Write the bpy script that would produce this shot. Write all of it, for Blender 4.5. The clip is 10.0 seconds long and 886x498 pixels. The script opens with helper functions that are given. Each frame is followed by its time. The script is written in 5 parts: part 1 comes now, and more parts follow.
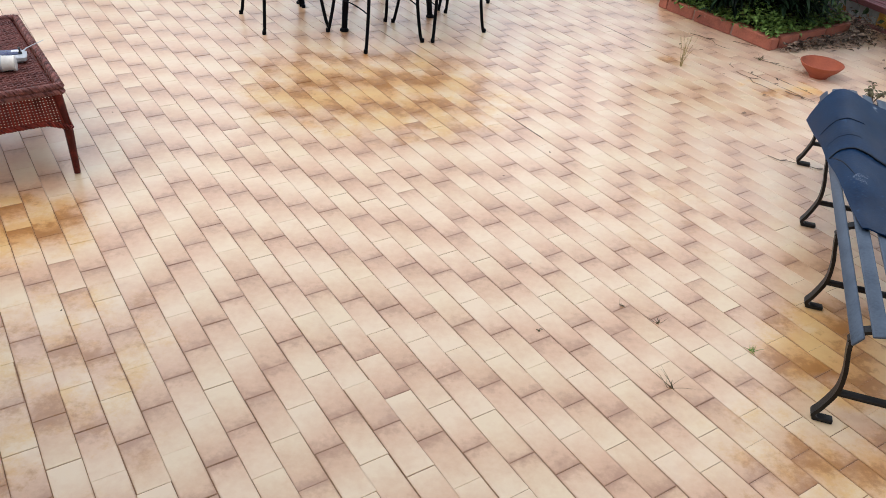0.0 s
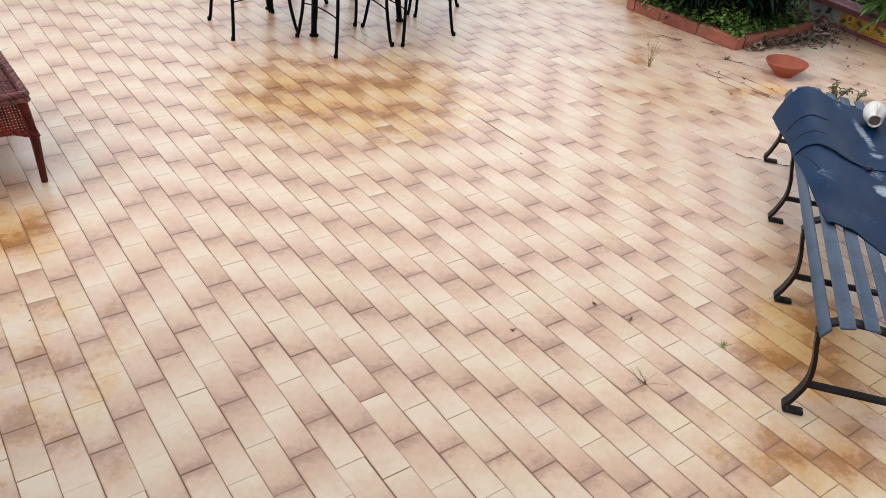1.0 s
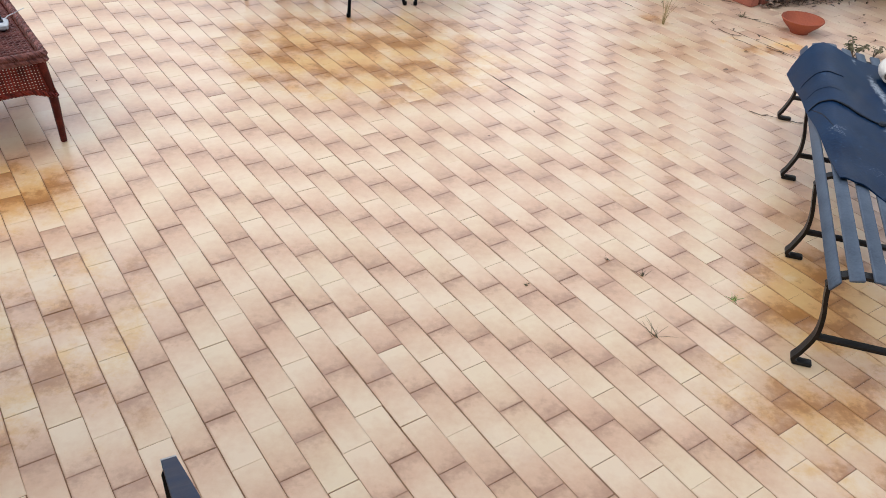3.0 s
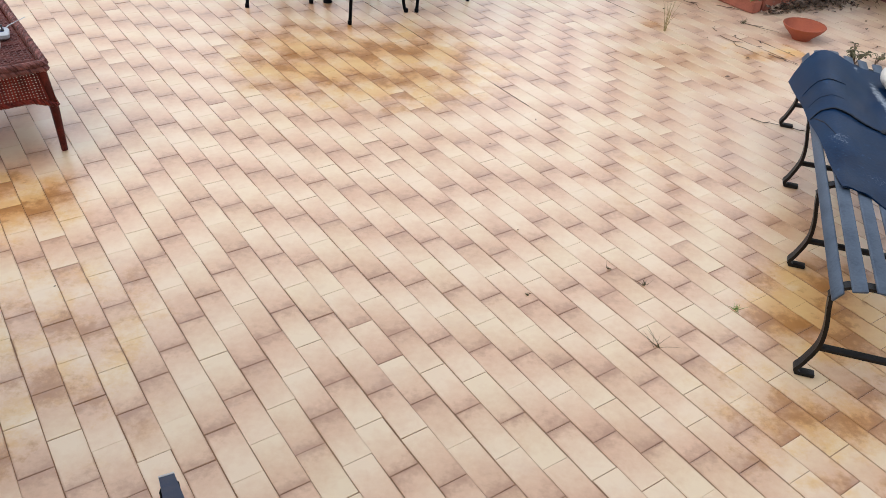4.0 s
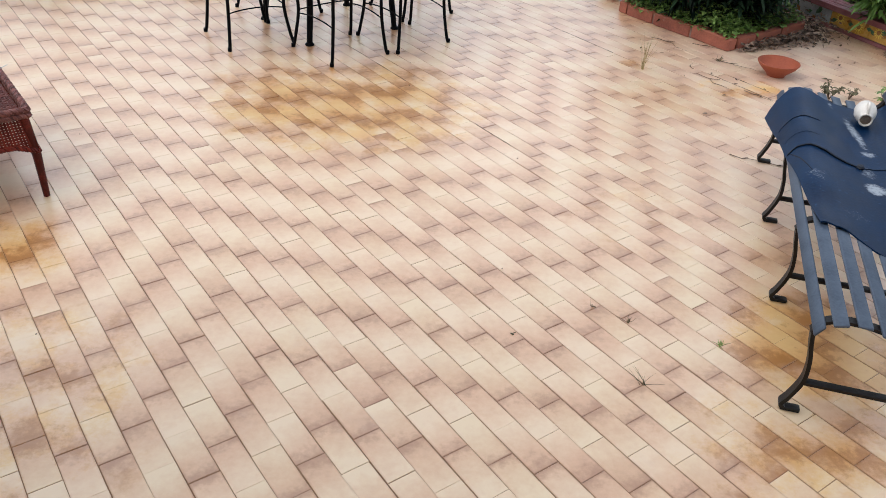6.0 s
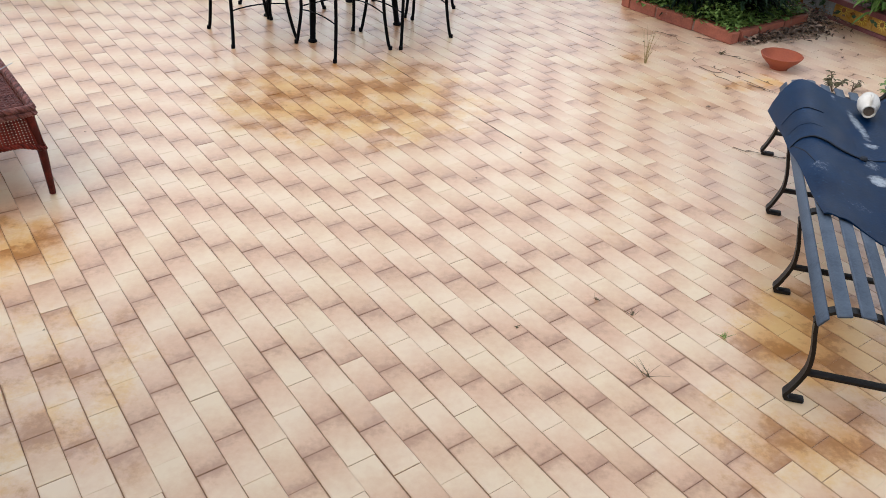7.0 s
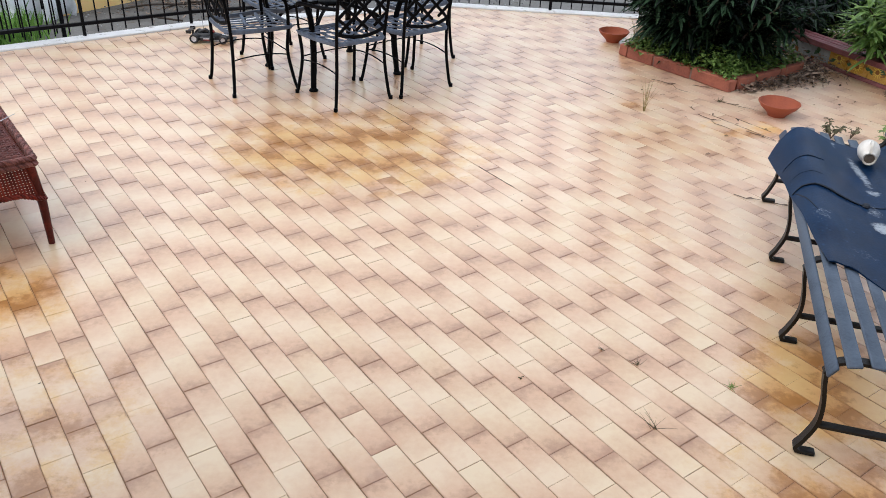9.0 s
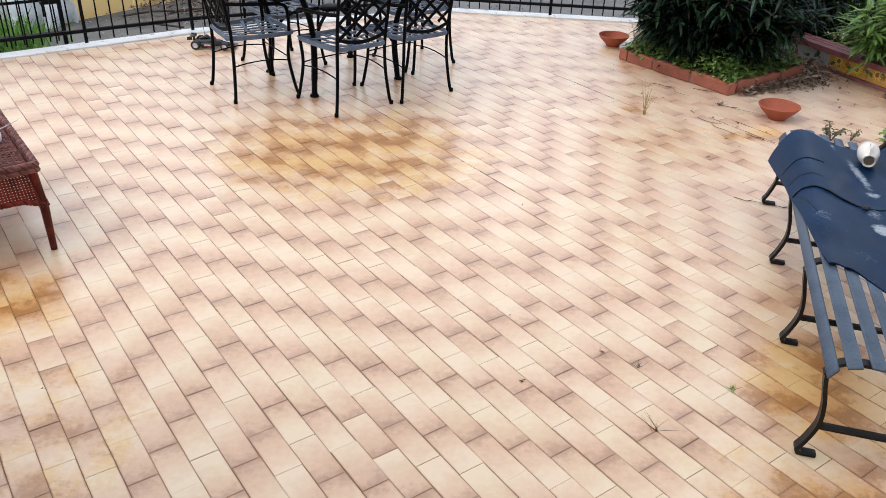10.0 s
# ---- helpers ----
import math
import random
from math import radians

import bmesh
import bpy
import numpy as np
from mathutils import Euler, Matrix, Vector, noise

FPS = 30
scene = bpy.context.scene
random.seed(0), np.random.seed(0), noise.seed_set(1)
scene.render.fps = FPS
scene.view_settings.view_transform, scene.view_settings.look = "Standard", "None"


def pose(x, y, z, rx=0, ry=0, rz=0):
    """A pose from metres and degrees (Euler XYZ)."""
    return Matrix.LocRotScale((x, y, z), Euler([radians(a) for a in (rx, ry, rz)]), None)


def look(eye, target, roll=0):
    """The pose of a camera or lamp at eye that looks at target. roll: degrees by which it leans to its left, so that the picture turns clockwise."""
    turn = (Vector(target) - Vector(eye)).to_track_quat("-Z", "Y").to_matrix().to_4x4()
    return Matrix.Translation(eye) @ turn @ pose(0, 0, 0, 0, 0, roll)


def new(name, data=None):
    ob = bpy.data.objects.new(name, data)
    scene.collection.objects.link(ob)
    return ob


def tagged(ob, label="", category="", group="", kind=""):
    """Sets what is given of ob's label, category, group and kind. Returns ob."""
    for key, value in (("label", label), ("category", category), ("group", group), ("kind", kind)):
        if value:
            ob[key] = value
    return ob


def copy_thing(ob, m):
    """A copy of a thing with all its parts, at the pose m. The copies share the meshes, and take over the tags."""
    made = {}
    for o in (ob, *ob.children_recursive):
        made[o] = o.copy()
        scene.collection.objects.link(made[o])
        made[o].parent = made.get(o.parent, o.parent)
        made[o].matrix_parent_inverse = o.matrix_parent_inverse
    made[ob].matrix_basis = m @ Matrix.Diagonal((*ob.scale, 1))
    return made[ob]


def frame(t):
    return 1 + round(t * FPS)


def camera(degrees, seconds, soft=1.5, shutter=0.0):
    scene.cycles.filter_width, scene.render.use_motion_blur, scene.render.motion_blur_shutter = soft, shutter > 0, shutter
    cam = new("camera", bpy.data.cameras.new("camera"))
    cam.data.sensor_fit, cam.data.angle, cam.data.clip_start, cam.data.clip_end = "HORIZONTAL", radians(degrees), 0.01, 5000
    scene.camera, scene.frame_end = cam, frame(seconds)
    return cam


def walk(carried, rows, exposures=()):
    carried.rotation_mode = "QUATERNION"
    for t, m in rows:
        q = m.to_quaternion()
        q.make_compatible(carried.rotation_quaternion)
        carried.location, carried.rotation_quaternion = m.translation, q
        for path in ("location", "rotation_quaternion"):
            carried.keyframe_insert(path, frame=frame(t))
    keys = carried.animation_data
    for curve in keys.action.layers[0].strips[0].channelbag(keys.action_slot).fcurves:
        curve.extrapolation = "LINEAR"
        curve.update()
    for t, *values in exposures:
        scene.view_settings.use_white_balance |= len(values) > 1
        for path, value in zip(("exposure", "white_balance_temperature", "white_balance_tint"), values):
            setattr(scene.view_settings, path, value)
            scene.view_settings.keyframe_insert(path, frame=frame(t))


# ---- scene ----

# ---------------------------------------------------------------- camera and its way
cam = camera(56.9, 10.0, soft=0.65)
ROWS = [
    (0, 0.001, 0.035, 1.919, 56.17, -3.71, 2.85),
    (0.5, 0.012, 0.034, 1.919, 56.71, -3.76, 1.42),
    (1, 0.013, 0.025, 1.912, 56.65, -3.70, 0.80),
    (1.5, 0.008, 0.014, 1.911, 56.33, -3.65, 0.54),
    (2, 0.007, -0.032, 1.867, 55.36, -3.49, 0.76),
    (2.5, 0.001, -0.033, 1.897, 54.04, -3.34, 1.25),
    (4, 0.006, -0.009, 1.927, 54.32, -3.02, 1.49),
    (4.5, 0.005, -0.000, 1.944, 55.83, -3.09, 0.91),
    (5, 0.010, -0.000, 1.948, 56.86, -3.09, 0.43),
    (5.5, 0.008, 0.000, 1.947, 57.00, -2.99, 0.20),
    (7, 0.008, -0.022, 1.945, 56.67, -2.36, 0.12),
    (7.5, 0.005, -0.007, 1.946, 56.79, -2.18, 0.11),
    (8, -0.004, 0.006, 1.950, 57.62, -2.32, -0.10),
    (8.5, -0.012, 0.021, 1.955, 59.06, -2.41, -0.13),
    (9, -0.005, 0.011, 1.945, 59.83, -2.22, -0.07),
    (9.5, -0.003, 0.010, 1.945, 60.07, -2.07, -0.03),
    (10, 0.000, 0.000, 1.944, 60.20, -1.91, -0.09),
]
EXPOSURES = [(0.0, 0.40, 6500, 10), (7.8, 0.36, 6500, 10), (8.8, 0.44, 6500, 10), (10.0, 0.54, 6500, 10)]
walk(cam, [(t, pose(x, y, z, pitch, roll, yaw)) for t, x, y, z, pitch, roll, yaw in ROWS], EXPOSURES)

# ---------------------------------------------------------------- sky and sun (bright overcast)
SUN_UP, SUN_AZ = 52.0, -104.0
world = bpy.data.worlds.new("sky")
scene.world = world
world.use_nodes = True
wn, wl = world.node_tree.nodes, world.node_tree.links
sky = wn.new("ShaderNodeTexSky")
sky.sky_type = "NISHITA"
sky.sun_disc = False
sky.sun_elevation, sky.sun_rotation = radians(SUN_UP), radians(SUN_AZ)
sky.dust_density, sky.air_density, sky.ozone_density = 6.0, 1.0, 1.0
cloud = wn.new("ShaderNodeMix")
cloud.data_type = "RGBA"
cloud.inputs["Factor"].default_value = 0.75
cloud.inputs["B"].default_value = (9.0, 10.0, 11.6, 1)
wl.new(sky.outputs[0], cloud.inputs["A"])
wl.new(cloud.outputs["Result"], wn["Background"].inputs["Color"])
wn["Background"].inputs["Strength"].default_value = 0.1
sun = new("sun", bpy.data.lights.new("sun", "SUN"))
sun.data.energy, sun.data.angle, sun.data.color = 0.95, radians(80), (1.0, 0.98, 0.95)
a, e = radians(SUN_AZ), radians(SUN_UP)
sun.matrix_world = look((0, 0, 12), Vector((0, 0, 12)) - Vector((math.sin(a) * math.cos(e), math.cos(a) * math.cos(e), math.sin(e))))


# ---------------------------------------------------------------- materials
def material(name):
    m = bpy.data.materials.new(name)
    m.use_nodes = True
    return m, m.node_tree.nodes, m.node_tree.links, m.node_tree.nodes["Principled BSDF"]


def ramp(nodes, stops):
    r = nodes.new("ShaderNodeValToRGB")
    while len(r.color_ramp.elements) < len(stops):
        r.color_ramp.elements.new(0.5)
    for el, (p, c) in zip(r.color_ramp.elements, stops):
        el.position, el.color = p, (*c, 1) if len(c) == 3 else c
    return r


def math_node(nodes, links, op, x, y=None, z=None):
    n = nodes.new("ShaderNodeMath")
    n.operation = op
    for i, v in enumerate((x, y, z)):
        if v is None:
            continue
        if isinstance(v, (int, float)):
            n.inputs[i].default_value = v
        else:
            links.new(v, n.inputs[i])
    return n.outputs[0]


def mix_rgb(nodes, links, fac, x, y, blend="MIX"):
    n = nodes.new("ShaderNodeMix")
    n.data_type, n.blend_type = "RGBA", blend
    for key, v in (("Factor", fac), ("A", x), ("B", y)):
        if isinstance(v, (int, float)):
            n.inputs[key].default_value = v
        elif isinstance(v, tuple):
            n.inputs[key].default_value = (*v, 1)
        else:
            links.new(v, n.inputs[key])
    return n.outputs["Result"]


def noise_node(nodes, links, scale, detail=4.0, rough=0.55, vector=None):
    n = nodes.new("ShaderNodeTexNoise")
    n.inputs["Scale"].default_value, n.inputs["Detail"].default_value, n.inputs["Roughness"].default_value = scale, detail, rough
    if vector is None:
        g = nodes.new("ShaderNodeNewGeometry")
        vector = g.outputs["Position"]
    links.new(vector, n.inputs["Vector"])
    return n.outputs["Fac"]


def surface(name, dark, light, scale=8.0, fine=90.0, rough=0.6, metal=0.0, bump=0.15, spread=0.12, spots=None, specular=0.5, vary=0.0):
    """A plain surface with colour variation at two scales, uneven gloss and fine relief."""
    m, n, l, b = material(name)
    big, small = noise_node(n, l, scale), noise_node(n, l, fine, 3.0)
    both = math_node(n, l, "MULTIPLY_ADD", small, 0.4, math_node(n, l, "MULTIPLY", big, 0.7))
    if vary:
        info = n.new("ShaderNodeObjectInfo")
        geo = n.new("ShaderNodeNewGeometry")
        r = math_node(n, l, "FRACT", math_node(n, l, "ADD", info.outputs["Random"], geo.outputs["Random Per Island"]))
        both = math_node(n, l, "ADD", both, math_node(n, l, "MULTIPLY_ADD", r, vary, -vary / 2))
    r = ramp(n, [(0.32, dark), (0.75, light)])
    l.new(both, r.inputs[0])
    colour = r.outputs[0]
    if spots:
        s = ramp(n, [(spots[1], (0, 0, 0)), (spots[1] + 0.08, (1, 1, 1))])
        l.new(noise_node(n, l, spots[2], 6.0, 0.65), s.inputs[0])
        colour = mix_rgb(n, l, s.outputs[0], colour, spots[0])
    l.new(colour, b.inputs["Base Color"])
    l.new(math_node(n, l, "MULTIPLY_ADD", big, spread * 2, rough - spread), b.inputs["Roughness"])
    b.inputs["Metallic"].default_value = metal
    b.inputs["Specular IOR Level"].default_value = specular
    if bump:
        bp = n.new("ShaderNodeBump")
        bp.inputs["Strength"].default_value, bp.inputs["Distance"].default_value = bump, 0.004
        l.new(small, bp.inputs["Height"])
        l.new(bp.outputs[0], b.inputs["Normal"])
    return m


def tile_material():
    """Glazed clinker: one end cream, the other flamed pink to brown; a worn gloss."""
    m, n, l, b = material("glazed_tile")
    uv = n.new("ShaderNodeUVMap")
    sep = n.new("ShaderNodeSeparateXYZ")
    l.new(uv.outputs[0], sep.inputs[0])
    info, geo = n.new("ShaderNodeObjectInfo"), n.new("ShaderNodeNewGeometry")
    rnd = math_node(n, l, "FRACT", math_node(n, l, "ADD", info.outputs["Random"], geo.outputs["Random Per Island"]))
    rnd2 = math_node(n, l, "FRACT", math_node(n, l, "MULTIPLY", rnd, 17.31))
    rnd3 = math_node(n, l, "FRACT", math_node(n, l, "MULTIPLY", rnd, 71.7))
    u = sep.outputs["X"]
    back = math_node(n, l, "SUBTRACT", 1.0, u)
    along = u
    shift = n.new("ShaderNodeVectorMath")
    shift.operation = "ADD"
    comb = n.new("ShaderNodeCombineXYZ")
    l.new(math_node(n, l, "MULTIPLY", rnd, 40.0), comb.inputs[2])
    l.new(geo.outputs["Position"], shift.inputs[0])
    l.new(comb.outputs[0], shift.inputs[1])
    cloud1 = noise_node(n, l, 9.5, 6.0, 0.64, shift.outputs[0])
    cloud2 = noise_node(n, l, 38.0, 5.0, 0.65, shift.outputs[0])
    flame = math_node(n, l, "MULTIPLY_ADD", cloud1, 0.80, math_node(n, l, "MULTIPLY_ADD", along, 0.82, -0.42))
    flame = math_node(n, l, "ADD", flame, math_node(n, l, "MULTIPLY_ADD", cloud2, 0.30, -0.15))
    flame = math_node(n, l, "ADD", flame, math_node(n, l, "MULTIPLY_ADD", rnd3, 0.30, -0.15))
    r = ramp(n, TILE_STOPS)
    l.new(flame, r.inputs[0])
    # each tile leans a little to pink or to yellow
    hue = ramp(n, [(0.0, (1.0, 0.975, 0.965)), (0.5, (1, 1, 1)), (1.0, (0.98, 0.985, 0.93))])
    l.new(rnd2, hue.inputs[0])
    col = mix_rgb(n, l, 1.0, r.outputs[0], hue.outputs[0], "MULTIPLY")
    # scorched blotches close to the flamed end
    v = sep.outputs["Y"]
    scorch = ramp(n, [(0.50, (0, 0, 0)), (0.86, (1, 1, 1))])
    burn = math_node(n, l, "MULTIPLY_ADD", cloud2, 0.55, math_node(n, l, "MULTIPLY", math_node(n, l, "POWER", along, 4.0), 0.55))
    l.new(math_node(n, l, "MULTIPLY_ADD", cloud1, 0.60, math_node(n, l, "SUBTRACT", burn, 0.28)), scorch.inputs[0])
    col = mix_rgb(n, l, math_node(n, l, "MULTIPLY", scorch.outputs[0], 0.55), col, (0.37, 0.18, 0.088))
    # a thin dark firing line along the edges, strongest at the flamed end
    edge = math_node(n, l, "MINIMUM", back, math_node(n, l, "MULTIPLY", math_node(n, l, "MINIMUM", v, math_node(n, l, "SUBTRACT", 1.0, v)), 0.5))
    er = ramp(n, [(0.0, (1, 1, 1)), (0.033, (0, 0, 0))])
    l.new(math_node(n, l, "MULTIPLY_ADD", cloud1, 0.02, math_node(n, l, "SUBTRACT", edge, 0.008)), er.inputs[0])
    patchy = ramp(n, [(0.38, (0.15, 0.15, 0.15)), (0.62, (1, 1, 1))])
    l.new(noise_node(n, l, 8.0, 5.0, 0.7), patchy.inputs[0])
    e2 = math_node(n, l, "MULTIPLY", math_node(n, l, "MULTIPLY", er.outputs[0], patchy.outputs[0]), math_node(n, l, "MULTIPLY_ADD", along, 0.88, 0.10))
    col = mix_rgb(n, l, e2, col, (0.30, 0.125, 0.052))
    # rusty ochre patches: stains, with table reflection and near-left shade coloured in too
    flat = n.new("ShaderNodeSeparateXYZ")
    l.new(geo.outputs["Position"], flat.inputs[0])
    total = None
    for cx, cy, rx, ry, amount in STAINS_AND_SHADE:
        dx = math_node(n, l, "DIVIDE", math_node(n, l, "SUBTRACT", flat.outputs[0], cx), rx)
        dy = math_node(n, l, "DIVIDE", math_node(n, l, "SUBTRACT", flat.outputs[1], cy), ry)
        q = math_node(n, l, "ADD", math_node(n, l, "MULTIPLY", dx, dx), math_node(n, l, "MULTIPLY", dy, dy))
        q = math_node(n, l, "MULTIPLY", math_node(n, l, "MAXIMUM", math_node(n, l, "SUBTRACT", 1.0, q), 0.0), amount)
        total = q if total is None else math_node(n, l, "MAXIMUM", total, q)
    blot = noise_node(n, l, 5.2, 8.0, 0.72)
    stain_shade_ramp = ramp(n, [(0.35, (0, 0, 0)), (0.75, (1, 1, 1))])
    l.new(math_node(n, l, "MULTIPLY_ADD", total, 0.5, math_node(n, l, "MULTIPLY_ADD", blot, 2.6, -1.1)), stain_shade_ramp.inputs[0])
    stain_shade = math_node(n, l, "MULTIPLY", stain_shade_ramp.outputs[0], math_node(n, l, "MINIMUM", math_node(n, l, "MULTIPLY", total, 3.0), 1.0))
    col = mix_rgb(n, l, math_node(n, l, "MULTIPLY", stain_shade, 0.85), col, mix_rgb(n, l, 1.0, col, (0.93, 0.76, 0.40), "MULTIPLY"))
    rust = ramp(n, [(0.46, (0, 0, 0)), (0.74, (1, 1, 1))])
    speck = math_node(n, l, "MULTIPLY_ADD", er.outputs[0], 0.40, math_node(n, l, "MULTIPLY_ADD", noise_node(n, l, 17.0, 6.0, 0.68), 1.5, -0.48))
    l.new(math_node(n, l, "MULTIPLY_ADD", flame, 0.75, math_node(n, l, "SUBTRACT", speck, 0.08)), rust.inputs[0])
    col = mix_rgb(n, l, math_node(n, l, "MULTIPLY", math_node(n, l, "MULTIPLY", rust.outputs[0], stain_shade), 0.78), col, (0.36, 0.145, 0.022))
    # fine dust blown under the planting bed, matt and pinkish grey
    total = None
    for cx, cy, rx, ry, amount in DUST:
        dx = math_node(n, l, "DIVIDE", math_node(n, l, "SUBTRACT", flat.outputs[0], cx), rx)
        dy = math_node(n, l, "DIVIDE", math_node(n, l, "SUBTRACT", flat.outputs[1], cy), ry)
        q = math_node(n, l, "ADD", math_node(n, l, "MULTIPLY", dx, dx), math_node(n, l, "MULTIPLY", dy, dy))
        q = math_node(n, l, "MULTIPLY", math_node(n, l, "MAXIMUM", math_node(n, l, "SUBTRACT", 1.0, q), 0.0), amount)
        total = q if total is None else math_node(n, l, "MAXIMUM", total, q)
    dust = ramp(n, [(0.42, (0, 0, 0)), (0.85, (1, 1, 1))])
    l.new(math_node(n, l, "MULTIPLY_ADD", total, 0.42, math_node(n, l, "MULTIPLY", noise_node(n, l, 3.5, 6.0, 0.7), 0.75)), dust.inputs[0])
    col = mix_rgb(n, l, math_node(n, l, "MULTIPLY", math_node(n, l, "MULTIPLY", dust.outputs[0], math_node(n, l, "SUBTRACT", 1.0, stain_shade)), 0.55), col, (0.60, 0.45, 0.37))
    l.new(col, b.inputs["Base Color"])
    gloss = math_node(n, l, "MULTIPLY_ADD", noise_node(n, l, 6.0, 6.0, 0.65), 0.20, TILE_ROUGH)
    gloss = math_node(n, l, "MULTIPLY_ADD", dust.outputs[0], 0.22, gloss)
    l.new(gloss, b.inputs["Roughness"])
    b.inputs["IOR"].default_value = 1.5
    b.inputs["Coat Weight"].default_value = TILE_COAT
    b.inputs["Coat IOR"].default_value = 1.66
    l.new(gloss, b.inputs["Coat Roughness"])
    bp = n.new("ShaderNodeBump")
    bp.inputs["Strength"].default_value, bp.inputs["Distance"].default_value = 0.06, 0.003
    l.new(noise_node(n, l, 30.0, 3.0), bp.inputs["Height"])
    l.new(bp.outputs[0], b.inputs["Normal"])
    return m


TILE_STOPS = [(0.0, (0.78, 0.59, 0.39)), (0.26, (0.73, 0.505, 0.315)), (0.58, (0.655, 0.398, 0.232)), (1.0, (0.485, 0.255, 0.13))]
# ochre stains; table reflection and near-left dimness are painted in with them
STAINS_AND_SHADE = [(-0.47, 4.55, 1.05, 0.80, 1.2), (-1.80, 2.80, 0.40, 0.34, 1.25), (1.42, 5.45, 0.20, 0.13, 0.8), (2.10, 5.06, 0.38, 0.20, 0.9), (1.58, 2.42, 0.46, 0.40, 1.6), (1.35, 1.85, 0.60, 0.50, 0.6), (1.05, 3.3, 0.5, 0.5, 0.25), (-1.5, 1.9, 0.8, 0.75, 0.7)]
DUST = [(2.5, 5.55, 1.7, 1.35, 1.0), (1.75, 4.1, 0.9, 1.0, 0.7), (0.9, 6.6, 1.2, 1.0, 0.45)]
TILE_ROUGH, TILE_COAT = 0.22, 1.0


def leaf_material(name, dark, light, rough=0.4, lo=0.15, hi=0.85, gloss=0.3):
    m, n, l, b = material(name)
    geo, info = n.new("ShaderNodeNewGeometry"), n.new("ShaderNodeObjectInfo")
    rnd = math_node(n, l, "FRACT", math_node(n, l, "ADD", info.outputs["Random"], geo.outputs["Random Per Island"]))
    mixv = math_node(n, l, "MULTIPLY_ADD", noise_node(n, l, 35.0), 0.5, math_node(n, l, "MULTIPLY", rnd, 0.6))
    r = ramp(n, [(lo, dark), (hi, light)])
    l.new(mixv, r.inputs[0])
    l.new(r.outputs[0], b.inputs["Base Color"])
    b.inputs["Roughness"].default_value = rough
    b.inputs["Specular IOR Level"].default_value = gloss
    return m


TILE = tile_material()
GROUT = surface("grout", (0.15, 0.066, 0.032), (0.36, 0.22, 0.13), 3.2, 40.0, 0.85, bump=0.3)
WHITE_EDGE = surface("white_kerb_paint", (0.68, 0.68, 0.67), (0.85, 0.85, 0.84), 6.0, 70.0, 0.6, spots=((0.40, 0.38, 0.35), 0.585, 11.0))
PLASTER = surface("cream_plaster", (0.52, 0.46, 0.36), (0.66, 0.6, 0.5), 2.0, 60.0, 0.85, bump=0.4)
BLACK_IRON = surface("black_painted_iron", (0.004, 0.004, 0.005), (0.011, 0.011, 0.013), 12.0, 140.0, 0.42, bump=0.1, specular=0.05)
CAST_METAL = surface("blue_black_cast_metal", (0.0012, 0.0013, 0.0018), (0.005, 0.0055, 0.007), 14.0, 160.0, 0.4, bump=0.15, specular=0.04)
SEAT_METAL = surface("blue_grey_cast_seat", (0.028, 0.040, 0.066), (0.125, 0.165, 0.24), 14.0, 120.0, 0.4, bump=0.2)
BENCH_IRON = surface("dark_bench_iron", (0.004, 0.0035, 0.0035), (0.017, 0.0145, 0.0135), 18.0, 150.0, 0.45, bump=0.2, spots=((0.09, 0.05, 0.03), 0.66, 22.0), specular=0.25)
SLAT_BLUE = surface("grey_blue_painted_slat", (0.036, 0.054, 0.085), (0.088, 0.118, 0.165), 9.0, 110.0, 0.42, bump=0.15, spots=((0.27, 0.29, 0.31), 0.7, 16.0), specular=0.35)

def mat_material():
    """Navy rubber with white worn streaks; x of the mat lies across the bench, y along it."""
    m = surface("navy_rubber_mat", (0.0012, 0.0085, 0.029), (0.0055, 0.028, 0.078), 4.0, 90.0, 0.38, bump=0.12, spots=((0.014, 0.050, 0.115), 0.62, 30.0), specular=0.11)
    n, l, b = m.node_tree.nodes, m.node_tree.links, m.node_tree.nodes["Principled BSDF"]
    before = b.inputs["Base Color"].links[0].from_socket
    co = n.new("ShaderNodeTexCoord")
    sep = n.new("ShaderNodeSeparateXYZ")
    l.new(co.outputs["Object"], sep.inputs[0])
    total = None
    for cx, cy, rx, ry, slope, amount in WORN:
        dx = math_node(n, l, "SUBTRACT", sep.outputs[0], cx)
        dy = math_node(n, l, "SUBTRACT", sep.outputs[1], cy)
        dx = math_node(n, l, "MULTIPLY_ADD", dy, slope, dx)
        q = math_node(n, l, "ADD", math_node(n, l, "POWER", math_node(n, l, "DIVIDE", dx, rx), 2.0), math_node(n, l, "POWER", math_node(n, l, "DIVIDE", dy, ry), 2.0))
        g = math_node(n, l, "MULTIPLY", math_node(n, l, "MAXIMUM", math_node(n, l, "SUBTRACT", 1.0, q), 0.0), amount)
        total = g if total is None else math_node(n, l, "MAXIMUM", total, g)
    grain = noise_node(n, l, 48.0, 8.0, 0.8)
    r = ramp(n, [(0.60, (0, 0, 0)), (0.92, (1, 1, 1))])
    l.new(math_node(n, l, "MULTIPLY_ADD", total, 0.5, math_node(n, l, "MULTIPLY_ADD", grain, 1.3, -0.30)), r.inputs[0])
    l.new(mix_rgb(n, l, math_node(n, l, "MULTIPLY", r.outputs[0], 0.8), before, (0.42, 0.47, 0.52)), b.inputs["Base Color"])
    return m


